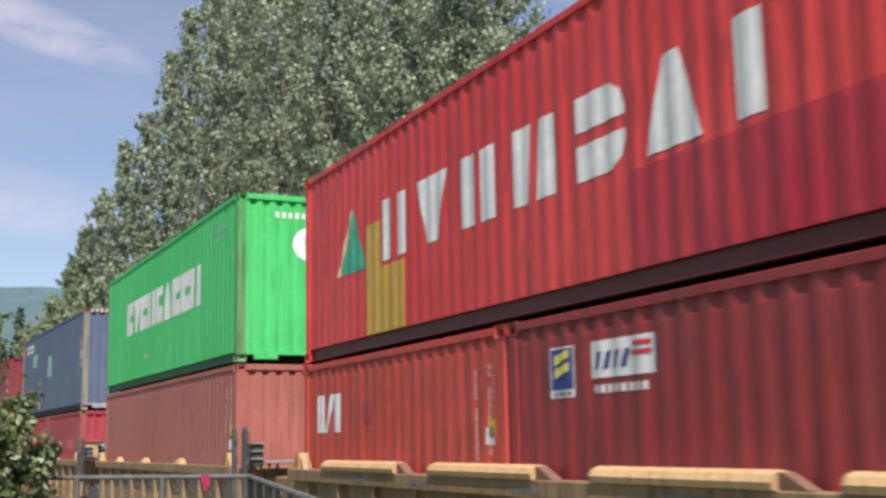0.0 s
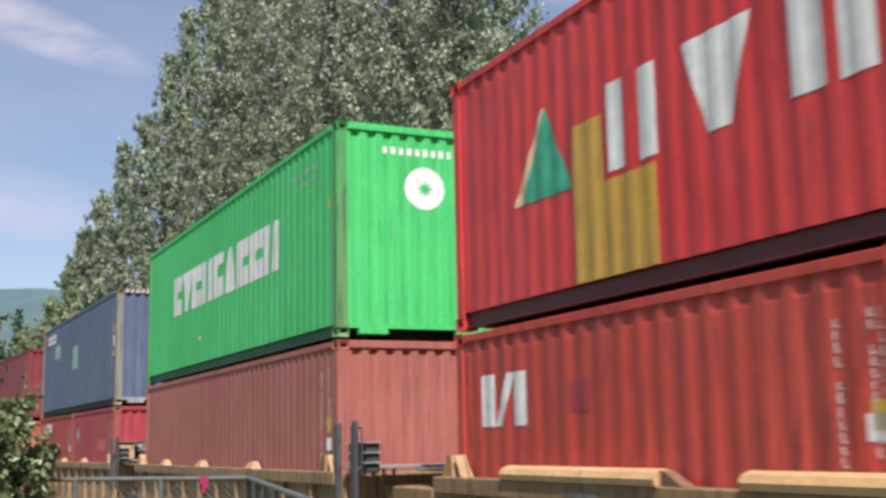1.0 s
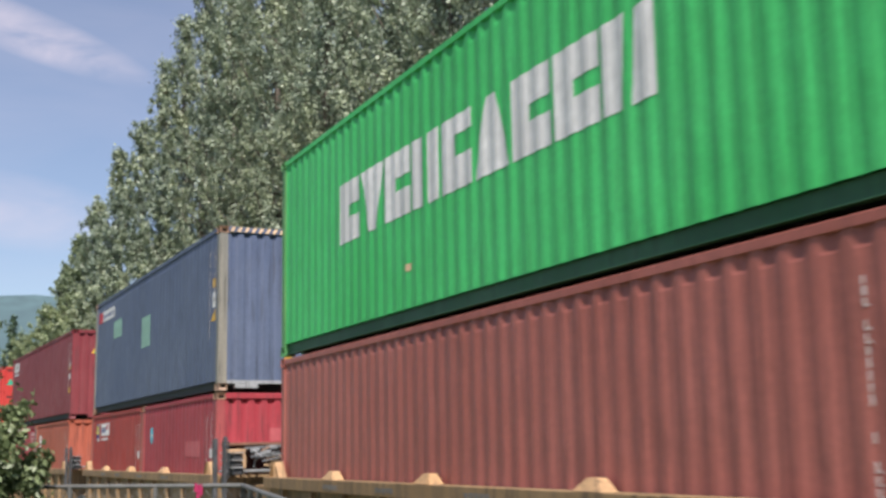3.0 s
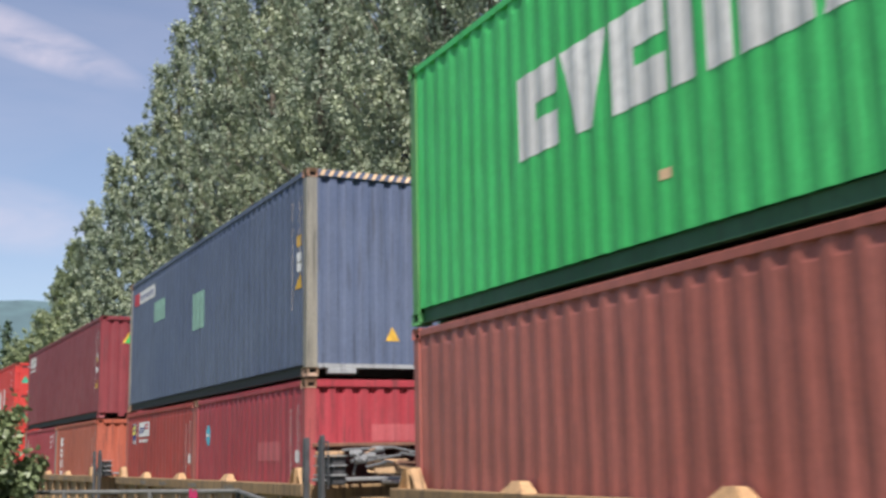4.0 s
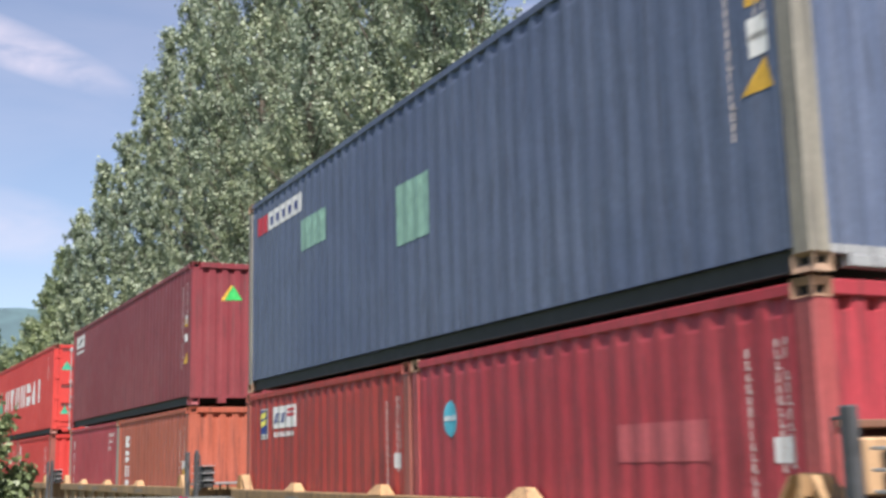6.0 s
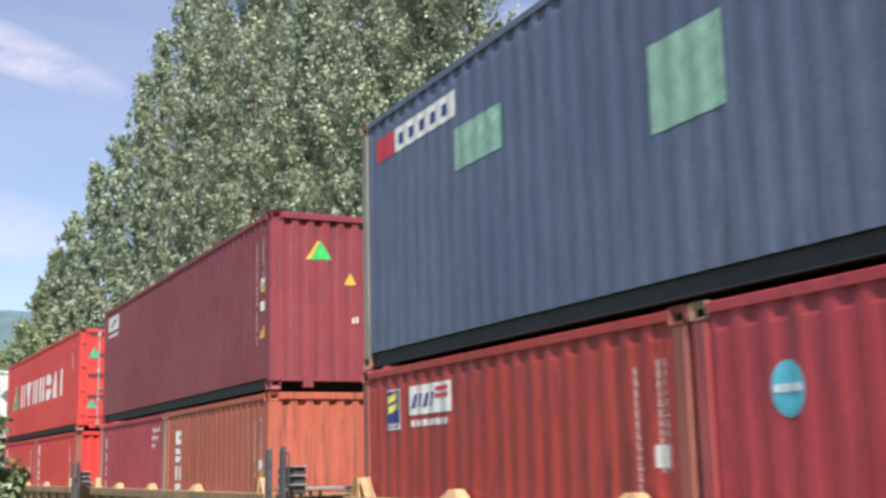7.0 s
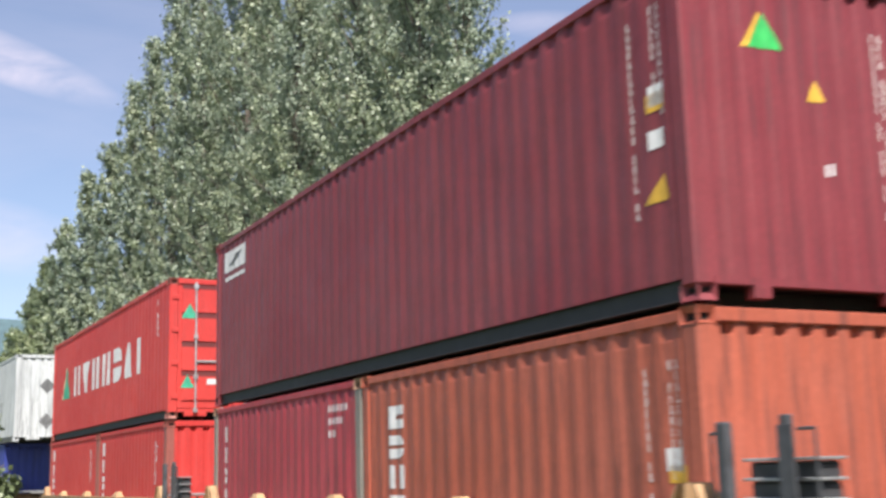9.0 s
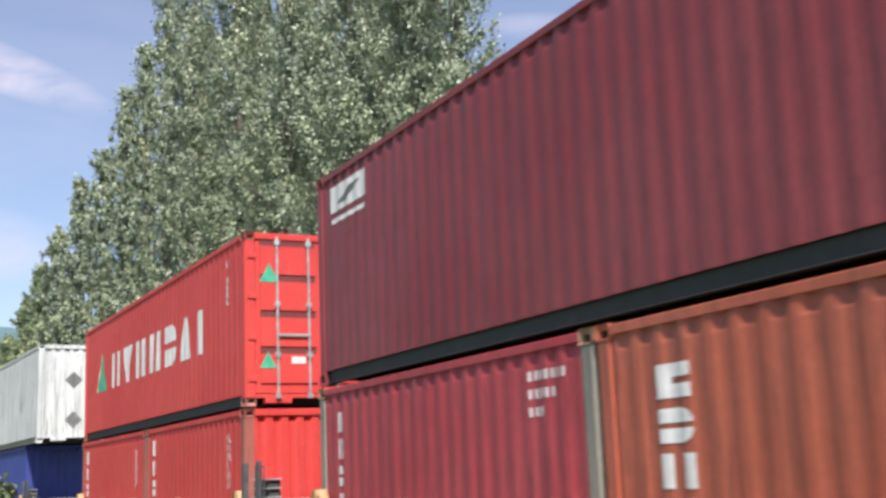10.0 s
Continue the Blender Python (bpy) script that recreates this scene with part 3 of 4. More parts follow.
def make_boxes():
    o = LEN40 / 2
    # first unit
    c = red_lettered_box("shipping_container", "weathered red container with white block marks and an ochre patch", M["red_bright"], "hy")
    mark(c, "near", "ochre_patch", [rect(o - 9.76, o - 9.30, 0.14 + 0.03, 1.52), rect(o - 9.30, o - 8.55, 0.17, 0.95)], M["ochre"], "ochre repainted patch")
    mark(c, "near", "repaint_patch", [rect(o - 3.9, o - 0.17, 0.17, 0.94)], M["crimson_fresh"], "fresher crimson repaint")
    codes(c)
    c = container("shipping_container", "dull red short container with white logo panels, in the well", LEN20, 2.591, M["red_brown"])
    h = LEN20 / 2
    trade_panels(c, -h + 0.81, -h + 1.46, -h + 2.38, 2.28)
    put(c, LEAD["hy"], LOW["hy"])
    c = container("shipping_container", "orange-red short container with white marks, in the well", LEN20, 2.591, M["red_orange"])
    mark(c, "near", "painted_mark", [rect(-h + 0.56, -h + 0.84, 1.66, 2.15), [(-h + 0.84, 1.66), (-h + 0.98, 1.66), (-h + 1.24, 2.15), (-h + 1.10, 2.15)], rect(-h + 1.22, -h + 1.46, 1.66, 2.15)], M["white_paint"])
    mark(c, "near", "red_patch", [rect(-h + 2.25, -h + 2.55, 1.76, 2.02)], M["crimson"])
    codes(c)
    mark(c, "near", "yellow_label", [rect(h - 0.40, h - 0.22, 1.54, 1.72)], M["mark_yellow"])
    put(c, LEAD["hy"] - LEN40 + LEN20, LOW["hy"])
    # second unit
    c = container("shipping_container", "bright green container with white block marks, on the upper tier", LEN40, 2.896, M["green"], M["rusty_green"], M["dark_green"])
    zb = 3.285
    names = ["comb", "wedge", "comb", "twobar", "block", "peak", "comb", "comb", "slant"]
    us = np.linspace(o - 9.70, o - 2.56, 10)
    for k, a, b in zip(names, us, us[1:]):
        mark(c, "near", "painted_mark", blocks_at(k, a + 0.03, b - 0.03, 4.52 - zb, 5.30 - zb), M["white_paint"])
    ring = [(0.30 * math.cos(i * math.pi / 8), 0.30 * math.sin(i * math.pi / 8)) for i in range(16)]
    mark(c, "front", "round_mark", [[(0.07 + u, 2.05 + z) for u, z in ring]], M["white_paint"])
    star = []
    for i in range(8):
        a = i * math.pi / 4
        star.append([(0.07 + 0.13 * math.cos(a), 2.05 + 0.13 * math.sin(a)), (0.07 + 0.05 * math.cos(a + 0.4), 2.05 + 0.05 * math.sin(a + 0.4)),
                     (0.07, 2.05), (0.07 + 0.05 * math.cos(a - 0.4), 2.05 + 0.05 * math.sin(a - 0.4))])
    pl = c["place"]["front"]
    painted("star_mark", star, M["mark_leaf"], c["walls"]["front"], c["prof"]["front"], lambda u, d, z: (pl(u, d, z)[0] + 0.004, u, z))
    mark(c, "front", "code_lettering", [rect(-0.55 + i * 0.12, -0.48 + i * 0.12, 2.50, 2.60) for i in range(11)], M["white_paint"])
    mark(c, "near", "code_lettering", [rect(o - 2.0 + i * 0.12, o - 1.93 + i * 0.12, 2.42, 2.5) for i in range(11)] + [rect(o - 1.5 + i * 0.12, o - 1.43 + i * 0.12, 2.25, 2.32) for i in range(6)], M["pale_green"])
    mark(c, "near", "yellow_label", [rect(o - 0.34, o - 0.24, 1.74, 1.9)], M["mark_yellow"])
    mark(c, "near", "rust_stain", [rect(o - 7.5, o - 7.35, 0.58, 0.66)], M["cream"])
    put(c, LEAD["ev"], TOP["ev"])
    c = container("shipping_container", "sun-faded pinkish red high container, set in the well", LEN40, 2.896, M["pink_red"], wave=0.011)
    codes(c)
    codes(c, "front")
    mark(c, "near", "yellow_label", [rect(o - 0.42, o - 0.28, 1.72, 1.9)], M["mark_yellow"])
    put(c, LEAD["ev"], LOW["ev"])
    # third unit
    c = container("shipping_container", "slate blue container with grey posts and striped header, upper tier", LEN40, 2.896, M["blue"], M["grey_post"], M["dark_rail"], wave=0.007, sill_paint=M["grey_sill"])
    mark(c, "near", "logo_panel", [rect(-o + 0.98, -o + 2.52, 2.33, 2.60)], M["white_paint"])
    mark(c, "near", "logo_panel", [rect(-o + 0.46, -o + 0.96, 2.33, 2.60)], M["mark_red"])
    for i in range(5):
        painted("logo_stroke", [rect(-o + 1.10 + i * 0.28, -o + 1.22 + i * 0.28, 2.40, 2.52)], M["mark_navy"], c["walls"]["near"], c["prof"]["near"],
                lambda u, d, z: (u, -BOX_W / 2 + 0.010 + d - 0.003, z))
    mark(c, "near", "pale_patch", [rect(-o + 2.50, -o + 3.48, 1.76, 2.19)], M["pale_green"], "pale green repair patch")
    mark(c, "near", "pale_patch", [rect(-o + 5.80, -o + 6.66, 1.25, 1.93)], M["pale_green"], "pale green repair patch")
    codes(c)
    mark(c, "near", "yellow_label", [rect(o - 0.45, o - 0.26, 1.84, 2.0)], M["mark_yellow"])
    mark(c, "near", "white_label", [rect(o - 0.45, o - 0.26, 1.59, 1.75)], M["white_paint"])
    mark(c, "near", "warning_triangle", [[(o - 0.55, 1.24), (o - 0.23, 1.24), (o - 0.30, 1.46)]], M["mark_yellow"])
    codes(c, "front")
    mark(c, "front", "warning_triangle", [[(-0.05, 0.50), (0.16, 0.50), (0.055, 0.70)]], M["mark_yellow"])
    for i in range(16):
        y = -BOX_W / 2 + 0.18 + i * 0.13
        part("hazard_stripe", prism([(y, 2.80), (y + 0.055, 2.80), (y + 0.105, 2.888), (y + 0.05, 2.888)], "x", o + 0.014, o + 0.018), M["cream"], c["root"])
    put(c, LEAD["bl"], TOP["bl"])
    c = container("shipping_container", "crimson short container with a turquoise oval mark, in the well", LEN20, 2.591, M["crimson"], M["crimson_post"], end_from=1.73, wave=0.009)
    codes(c)
    codes(c, "front")
    mark(c, "near", "oval_mark", [[(-h + 0.92 + 0.15 * math.cos(i * math.pi / 8), 1.95 + 0.18 * math.sin(i * math.pi / 8)) for i in range(16)]], M["mark_cyan"])
    lift(c, "mark_line", [rect(-h + 0.80 + i * 0.065, -h + 0.845 + i * 0.065, 1.93, 1.98) for i in range(4)], M["white_paint"])
    mark(c, "near", "faded_patch", [rect(h - 2.2, h - 1.08, 1.50, 1.78)], M["faded_crimson"])
    mark(c, "front", "faded_patch", [rect(-0.25, 0.50, 1.75, 1.98)], M["faded_crimson"])
    put(c, LEAD["bl"], LOW["bl"])
    c = container("shipping_container", "faded red short container with a white logo panel", LEN20, 2.591, M["red_faded"], M["rusty_post"])
    trade_panels(c, -h + 0.69, -h + 1.30, -h + 2.28, 2.33)
    codes(c)
    put(c, LEAD["bl"] - LEN40 + LEN20, LOW["bl"])
    # fourth unit
    c = container("shipping_container", "maroon container with white logo panel and yellow triangles, upper tier", LEN40, 2.591, M["maroon"], None, M["dark_rail"], sill="small", wave=0.009)
    mark(c, "near", "logo_panel", [rect(-o + 0.46, -o + 1.58, 2.06, 2.38), rect(-o + 0.50, -o + 1.56, 1.92, 1.98)], M["white_paint"])
    painted("logo_stroke", [[(-o + 0.66, 2.14), (-o + 0.95, 2.14), (-o + 1.42, 2.30), (-o + 1.1, 2.30)]], M["mark_grey"], c["walls"]["near"], c["prof"]["near"],
            lambda u, d, z: (u, -BOX_W / 2 + 0.010 + d - 0.003, z))
    codes(c)
    mark(c, "near", "yellow_label", [rect(o - 0.47, o - 0.27, 1.44, 1.58)], M["mark_yellow"])
    mark(c, "near", "white_label", [rect(o - 0.47, o - 0.29, 1.16, 1.30)], M["white_paint"])
    mark(c, "near", "warning_triangle", [[(o - 0.56, 0.76), (o - 0.26, 0.76), (o - 0.31, 0.96)]], M["mark_yellow"])
    codes(c, "front")
    mark(c, "front", "green_triangle", [[(-0.60, 1.90), (-0.26, 1.91), (-0.44, 2.18)]], M["mark_leaf"])
    mark(c, "front", "yellow_edge", [[(-0.67, 1.90), (-0.60, 1.90), (-0.45, 2.17), (-0.48, 2.19)]], M["mark_yellow"])
    mark(c, "front", "warning_triangle", [[(-0.07, 1.54), (0.12, 1.55), (0.03, 1.72)]], M["mark_yellow"])
    mark(c, "front", "small_mark", [rect(0.06, 0.09, 0.97, 1.06), rect(0.12, 0.15, 0.98, 1.07)], M["white_paint"])
    put(c, LEAD["ma"], TOP["ma"])
    c = container("shipping_container", "weathered orange short container, set in the well", LEN20, 2.591, M["orange"])
    codes(c)
    codes(c, "front")
    mark(c, "near", "yellow_label", [rect(h - 0.42, h - 0.22, 1.4, 1.52)], M["mark_yellow"])
    for i, k in enumerate(("comb", "bow", "twin", "comb", "twin")):
        mark(c, "near", "painted_mark", blocks_at(k, -h + 0.72, -h + 1.10, 1.98 - i * 0.31, 2.22 - i * 0.31), M["white_paint"])
    put(c, LEAD["ma"], LOW["ma"])
    c = container("shipping_container", "dull crimson short container with a grey end post", LEN20, 2.591, M["crimson"], M["grey_post"])
    for i, k in enumerate(("cup", "twin", "bow", "cup", "twin")):
        mark(c, "near", "painted_mark", blocks_at(k, -h + 0.58, -h + 0.74, 2.05 - i * 0.31, 2.28 - i * 0.31), M["white_paint"])
    mark(c, "near", "code_lettering", [rect(h - 1.02 + i * 0.09, h - 0.97 + i * 0.09, 2.26 - r * 0.15, 2.34 - r * 0.15) for r in range(3) for i in range(7 - 2 * r)], M["white_paint"])
    put(c, LEAD["ma"] - LEN40 + LEN20, LOW["ma"])
    # fifth unit: its upper box leads with the doors
    c = red_lettered_box("shipping_container", "clean bright red container with white marks and closed doors", M["red_vivid"], "vi", "doors")
    mark(c, "front", "green_triangle", [[(-1.0, 1.84), (-0.68, 1.84), (-0.84, 2.12)]], M["mark_green"])
    mark(c, "front", "green_triangle", [[(-1.0, 0.55), (-0.74, 0.55), (-0.87, 0.80)]], M["mark_green"])
    mark(c, "front", "white_label", [rect(-0.50, -0.28, 0.62, 0.72)], M["white_paint"])
    mark(c, "near", "code_lettering", code_bars(o - 0.95, 2.3, 0.7, RNG, 0.09, 2, 0.12), M["white_paint"])
    for lead in (LEAD["vi"], LEAD["vi"] - LEN40 + LEN20):
        c = container("shipping_container", "bright red short container with white marks, set in the well", LEN20, 2.591, M["red_vivid"], M["rusty_post"])
        for i, k in enumerate(("cup", "twin", "bow", "cup")):
            mark(c, "near", "painted_mark", blocks_at(k, -h + 0.50, -h + 0.72, 2.08 - i * 0.36, 2.36 - i * 0.36), M["white_paint"])
        mark(c, "near", "code_lettering", code_bars(h - 0.9, 2.25, 0.7, RNG, 0.1, 2, 0.14), M["white_paint"])
        put(c, lead, LOW["vi"])
    # sixth unit: a long pale box over a shorter blue one
    c = container("shipping_container", "dirty white long container with grey diamond marks, stacked on top", 16.15, 2.75, M["white_box"], None, M["grey_post"], wide=2.59)
    mark(c, "front", "diamond_mark", [[(-0.55, 1.75), (-0.30, 1.50), (-0.05, 1.75), (-0.30, 2.0)]], M["mark_grey"])
    mark(c, "front", "diamond_mark", [[(-0.55, 0.62), (-0.30, 0.37), (-0.05, 0.62), (-0.30, 0.87)]], M["mark_grey"])
    mark(c, "front", "white_label", [rect(0.45, 1.05, 1.85, 2.3)], M["white_paint"])
    mark(c, "near", "dark_label", [rect(8.075 - 2.6, 8.075 - 2.45, 1.0, 1.35)], M["mark_grey"])
    put(c, LEAD["wh"], 3.15)
    c = container("shipping_container", "dark blue container set deep in the well", LEN40, 2.73, M["navy"])
    put(c, LEAD["wh"] - 1.98, 0.40)


make_boxes()


# ---- well cars ----
SILL = 1.50
WHEELSETS = []


def truck(parent, x):
    """A four-wheeled bogie with its side frames and springs."""
    bogie = new("bogie")
    bogie.parent = parent
    bogie.location = (x, 0, 0)
    for s in (-1, 1):
        pts = [(-1.25, 0.38), (-1.25, 0.62), (-0.55, 0.78), (0.55, 0.78), (1.25, 0.62), (1.25, 0.38), (0.95, 0.38), (0.4, 0.26), (-0.4, 0.26), (-0.95, 0.38)]
        part("side_frame", prism(pts, "y", s * 0.98, s * 1.10), M["black_steel"], bogie)
    for wx in (-0.89, 0.89):
        # wheels and axle turn as one; a small drain hole and hub show the turning
        bm = bmesh.new()
        for s in (-1, 1):
            add_rod(bm, (0, s * 0.70, 0), (0, s * 0.83, 0), 0.42, 0.42, 24)
            add_rod(bm, (0, s * 0.66, 0), (0, s * 0.70, 0), 0.46, 0.46, 24)
            for k in range(3):
                a = k * 2.094
                add_rod(bm, (0.25 * math.cos(a), s * 0.83, 0.25 * math.sin(a)), (0.25 * math.cos(a), s * 0.85, 0.25 * math.sin(a)), 0.05, 0.04, 8)
        add_rod(bm, (0, -1.05, 0), (0, 1.05, 0), 0.08)
        ws = part("wheelset", bm, M["rail_steel"], bogie)
        ws.location = (wx, 0, 0.42)
        WHEELSETS.append((ws, wx))
    part("bolster", box(-0.25, 0.25, -1.05, 1.05, 0.45, 0.72, 0.02), M["black_steel"], bogie)


def well_car(label, length, caps, gear=False):
    """A tan well car: origin on the rails under the middle of the well; the platform faces +X."""
    root = tagged(new("well_car"), label, "rail car", "well cars of the train")
    lx = length / 2
    for s in (-1, 1):
        y0, y1 = s * 1.235, s * 1.40
        bm = box(-lx - 0.2, lx + 0.2, y0, y1, SILL - 0.16, SILL, 0.01)
        add_box(bm, -lx - 0.2, lx + 0.2, s * 1.25, s * 1.30, 0.42, SILL - 0.16)
        add_box(bm, -lx + 0.4, lx - 0.4, y0, s * 1.38, 0.28, 0.44, 0.01)
        side = part("side_sill", bm, M["tan"], root)
        x = -lx + 0.6
        while x < lx - 0.3:
            part("stiffener", prism([(x, 0.44), (x + 0.09, 0.44), (x + 0.09, SILL - 0.16), (x, SILL - 0.16)], "y", s * 1.30, s * 1.38), M["tan"], side)
            x += 1.22
        if caps:
            # long rounded covers along the top chord
            for a, b in ((-4.80, -2.35), (-1.40, 0.80), (1.75, 3.90), (4.5, 5.6)):
                pts = [(s * 1.235, SILL), (s * 1.42, SILL), (s * 1.43, SILL + 0.05), (s * 1.40, SILL + 0.10), (s * 1.33, SILL + 0.125), (s * 1.26, SILL + 0.11), (s * 1.24, SILL + 0.06)]
                part("rounded_cover", prism(pts, "x", a, b), M["tan_cap"], side)
                part("end_bracket", prism([(b, SILL + 0.004), (b + 0.28, SILL + 0.004), (b + 0.05, SILL + 0.11), (b, SILL + 0.11)], "y", s * 1.28, s * 1.38), M["rust_steel"], side)
        else:
            # pyramid guides that steer a box into the well
            for x in (-lx + 2.6, -lx + 5.55, -lx + 8.75):
                bm = bmesh.new()
                a = [bm.verts.new(v) for v in ((x - 0.21, s * 1.40, SILL), (x + 0.21, s * 1.40, SILL), (x + 0.21, s * 1.24, SILL), (x - 0.21, s * 1.24, SILL))]
                b = [bm.verts.new(v) for v in ((x - 0.07, s * 1.34, SILL + 0.105), (x + 0.07, s * 1.34, SILL + 0.105), (x + 0.07, s * 1.25, SILL + 0.105), (x - 0.07, s * 1.25, SILL + 0.105))]
                bm.faces.new(b)
                for i in range(4):
                    bm.faces.new((a[i], a[(i + 1) % 4], b[(i + 1) % 4], b[i]))
                part("box_guide", bm, M["guide_tan"], side)
        for sx in (-1, 1):
            # tall folded corner guide at each end of the well
            x = sx * (lx - 0.20)
            bm = prism([(x - sx * 0.26, SILL), (x + sx * 0.34, SILL), (x + sx * 0.30, SILL + 0.10), (x + sx * 0.16, SILL + 0.22), (x - sx * 0.08, SILL + 0.22)], "y", s * 1.25, s * 1.27)
            for k in (-0.22, -0.02, 0.22):
                g = [(x + sx * k, SILL), (x + sx * (k + 0.03), SILL), (x + sx * (0.04 + k * 0.4), SILL + 0.21), (x + sx * (0.02 + k * 0.4), SILL + 0.21)]
                p2 = prism(g, "y", s * 1.27, s * 1.36)
                me = bpy.data.meshes.new("tmp")
                p2.to_mesh(me)
                p2.free()
                bm.from_mesh(me)
                bpy.data.meshes.remove(me)
            part("corner_guide", bm, M["guide_tan"], root)
    bm = box(-lx, lx, -1.2, 1.2, 0.26, 0.30)
    for i in range(6):
        x = -lx + 0.5 + i * (length - 1.0) / 5
        add_box(bm, x - 0.15, x + 0.15, -1.2, 1.2, 0.30, 0.35)
    part("well_floor", bm, M["tan"], root)
    # deck between the wells, over the shared bogie
    for sx, reach in ((1, 1.75), (-1, 1.7)):
        bm = box(sx * (lx + 0.2), sx * (lx + reach), -0.75, 0.75, 0.95, SILL - 0.18, 0.02)
        add_box(bm, sx * (lx + 0.12), sx * (lx + 0.25), -1.25, 1.25, 0.5, SILL - 0.02, 0.01)
        part("end_platform", bm, M["tan"], root)
    truck(root, lx + 1.75)
    # grab posts, walkway and brake gear on the leading platform
    bm = box(lx + 0.18, lx + 0.285, -1.37, -1.30, 0.9, 2.10, 0.012)
    part("grab_post", bm, M["dark_steel"], root)
    part("grab_post", box(lx + 0.76, lx + 0.83, -1.35, -1.29, 0.9, 2.12, 0.008), M["dark_steel"], root)
    part("post_flange", box(lx + 0.745, lx + 0.88, -1.36, -1.352, 0.9, 2.06, 0.003), M["dark_steel"], root)
    for px, d in ((0.22, -0.13), (0.90, 0.14)):
        bm = bmesh.new()
        add_rod(bm, (lx + px + d, -1.33, 2.03), (lx + px + d, -1.33, 1.45), 0.011, seg=6)
        add_rod(bm, (lx + px + d, -1.33, 2.03), (lx + px, -1.33, 2.03), 0.011, seg=6)
        part("grab_iron", bm, M["dark_steel"], root)
    for i in range(3):
        zz = 1.52 + i * 0.12
        part("step", box(lx + 0.31, lx + 1.00, -1.27, -1.06, zz + 0.085, zz + 0.105, 0.004), M["galvanised"], root)
        part("brake_casting", box(lx + 0.34, lx + 0.96, -1.24, -1.06, zz - 0.03, zz + 0.082, 0.02), M["black_steel"], root)
    bm = box(lx + 0.34, lx + 0.78, -1.30, 0.72, 1.535, 1.575, 0.006)
    part("walkway", bm, M["galvanised"], root, "pale galvanised walkway plate")
    part("walkway", box(lx + 0.90, lx + 1.36, -0.55, 1.30, 1.50, 1.535, 0.006), M["galvanised"], root)
    for i in range(4):
        part("hanger", box(lx + 0.42, lx + 0.46, -1.1 + i * 0.14, -1.07 + i * 0.14, 1.44, 1.535), M["rust_steel"], root)
    for i in range(0 if gear else 3):
        part("brake_step", box(lx + 0.45 + i * 0.03, lx + 0.95 - i * 0.03, 0.80 + 0.02 * i, 1.36 - 0.05 * i, 1.60 + i * 0.085, 1.66 + i * 0.085, 0.008), M["black_steel"], root)
        part("step_edge", box(lx + 0.47 + i * 0.03, lx + 0.97 - i * 0.03, 0.82 + 0.02 * i, 1.34 - 0.05 * i, 1.662 + i * 0.085, 1.674 + i * 0.085), M["rust_steel"], root)
    part("brake_chest", box(lx + 0.5, lx + 0.85, 0.75, 1.05, 1.575, 1.64, 0.01), M["galvanised"], root)
    if gear:
        part("walkway", box(lx + 0.34, lx + 0.86, 0.74, 1.38, 1.535, 1.575, 0.006), M["galvanised"], root)
        # air tank, tan box and fittings in front of the recessed box end
        bm = bmesh.new()
        add_rod(bm, (lx + 0.12, 0.50, 1.83), (lx + 0.12, 1.36, 1.83), 0.165, seg=20)
        add_rod(bm, (lx + 0.12, 1.36, 1.83), (lx + 0.12, 1.43, 1.83), 0.165, 0.09, 20)
        part("air_tank", bm, M["black_steel"], root)
        part("valve_box", box(lx - 0.05, lx + 0.18, -0.35, 0.16, 1.60, 1.80, 0.015), M["cream_tan"], root)
        part("valve_box", box(lx - 0.22, lx + 0.10, -1.10, -0.75, 1.58, 1.92, 0.015), M["cream_tan"], root)
        bm = bmesh.new()
        for a, b in (((0.15, -0.80, 1.93), (0.22, -0.10, 1.96)), ((0.2, -0.70, 1.78), (0.2, -0.2, 1.86)), ((0.22, -0.10, 1.96), (0.25, 0.9, 1.74)),
                     ((0.25, 0.0, 1.88), (0.3, 1.05, 1.70)), ((0.1, -0.62, 1.60), (0.12, -0.55, 1.95))):
            add_rod(bm, (lx + a[0], a[1], a[2]), (lx + b[0], b[1], b[2]), 0.02, seg=6)
        part("brake_pipe", bm, M["grey_steel"], root)
        rng = random.Random(5)
        for i in range(14):
            y, z = rng.uniform(-0.70, 0.55), rng.uniform(1.62, 1.97)
            bm = bmesh.new()
            add_rod(bm, (lx + rng.uniform(0.2, 0.42), y, z), (lx + rng.uniform(0.2, 0.45), y + rng.uniform(0.12, 0.5), z + rng.uniform(-0.12, 0.08)), rng.uniform(0.012, 0.03), seg=6)
            part("brake_rod", bm, M[rng.choice(("rust_steel", "galvanised", "cast_brown", "grey_steel", "cream_tan"))], root)
        for y, z, r in ((-0.55, 1.80, 0.07), (-0.42, 1.84, 0.06), (-0.30, 1.93, 0.05), (-0.62, 1.88, 0.05)):
            bm = bmesh.new()
            add_rod(bm, (lx + 0.16, y - 0.07, z), (lx + 0.24, y + 0.07, z + 0.01), r, r * 0.8, 12)
            part("valve", bm, M["grey_steel"], root)
    # unreadable stencils on the sill
    for s in (-1, 1):
        bm = bmesh.new()
        for a in (-3.7, -1.9, 0.4, 2.7):
            for i in range(5):
                add_box(bm, a + i * 0.11, a + 0.07 + i * 0.11, s * 1.401, s * 1.404, SILL - 0.115, SILL - 0.06)
        tagged(part("stencil_bars", bm, M["mark_grey"], root), kind="stuff")
    return root


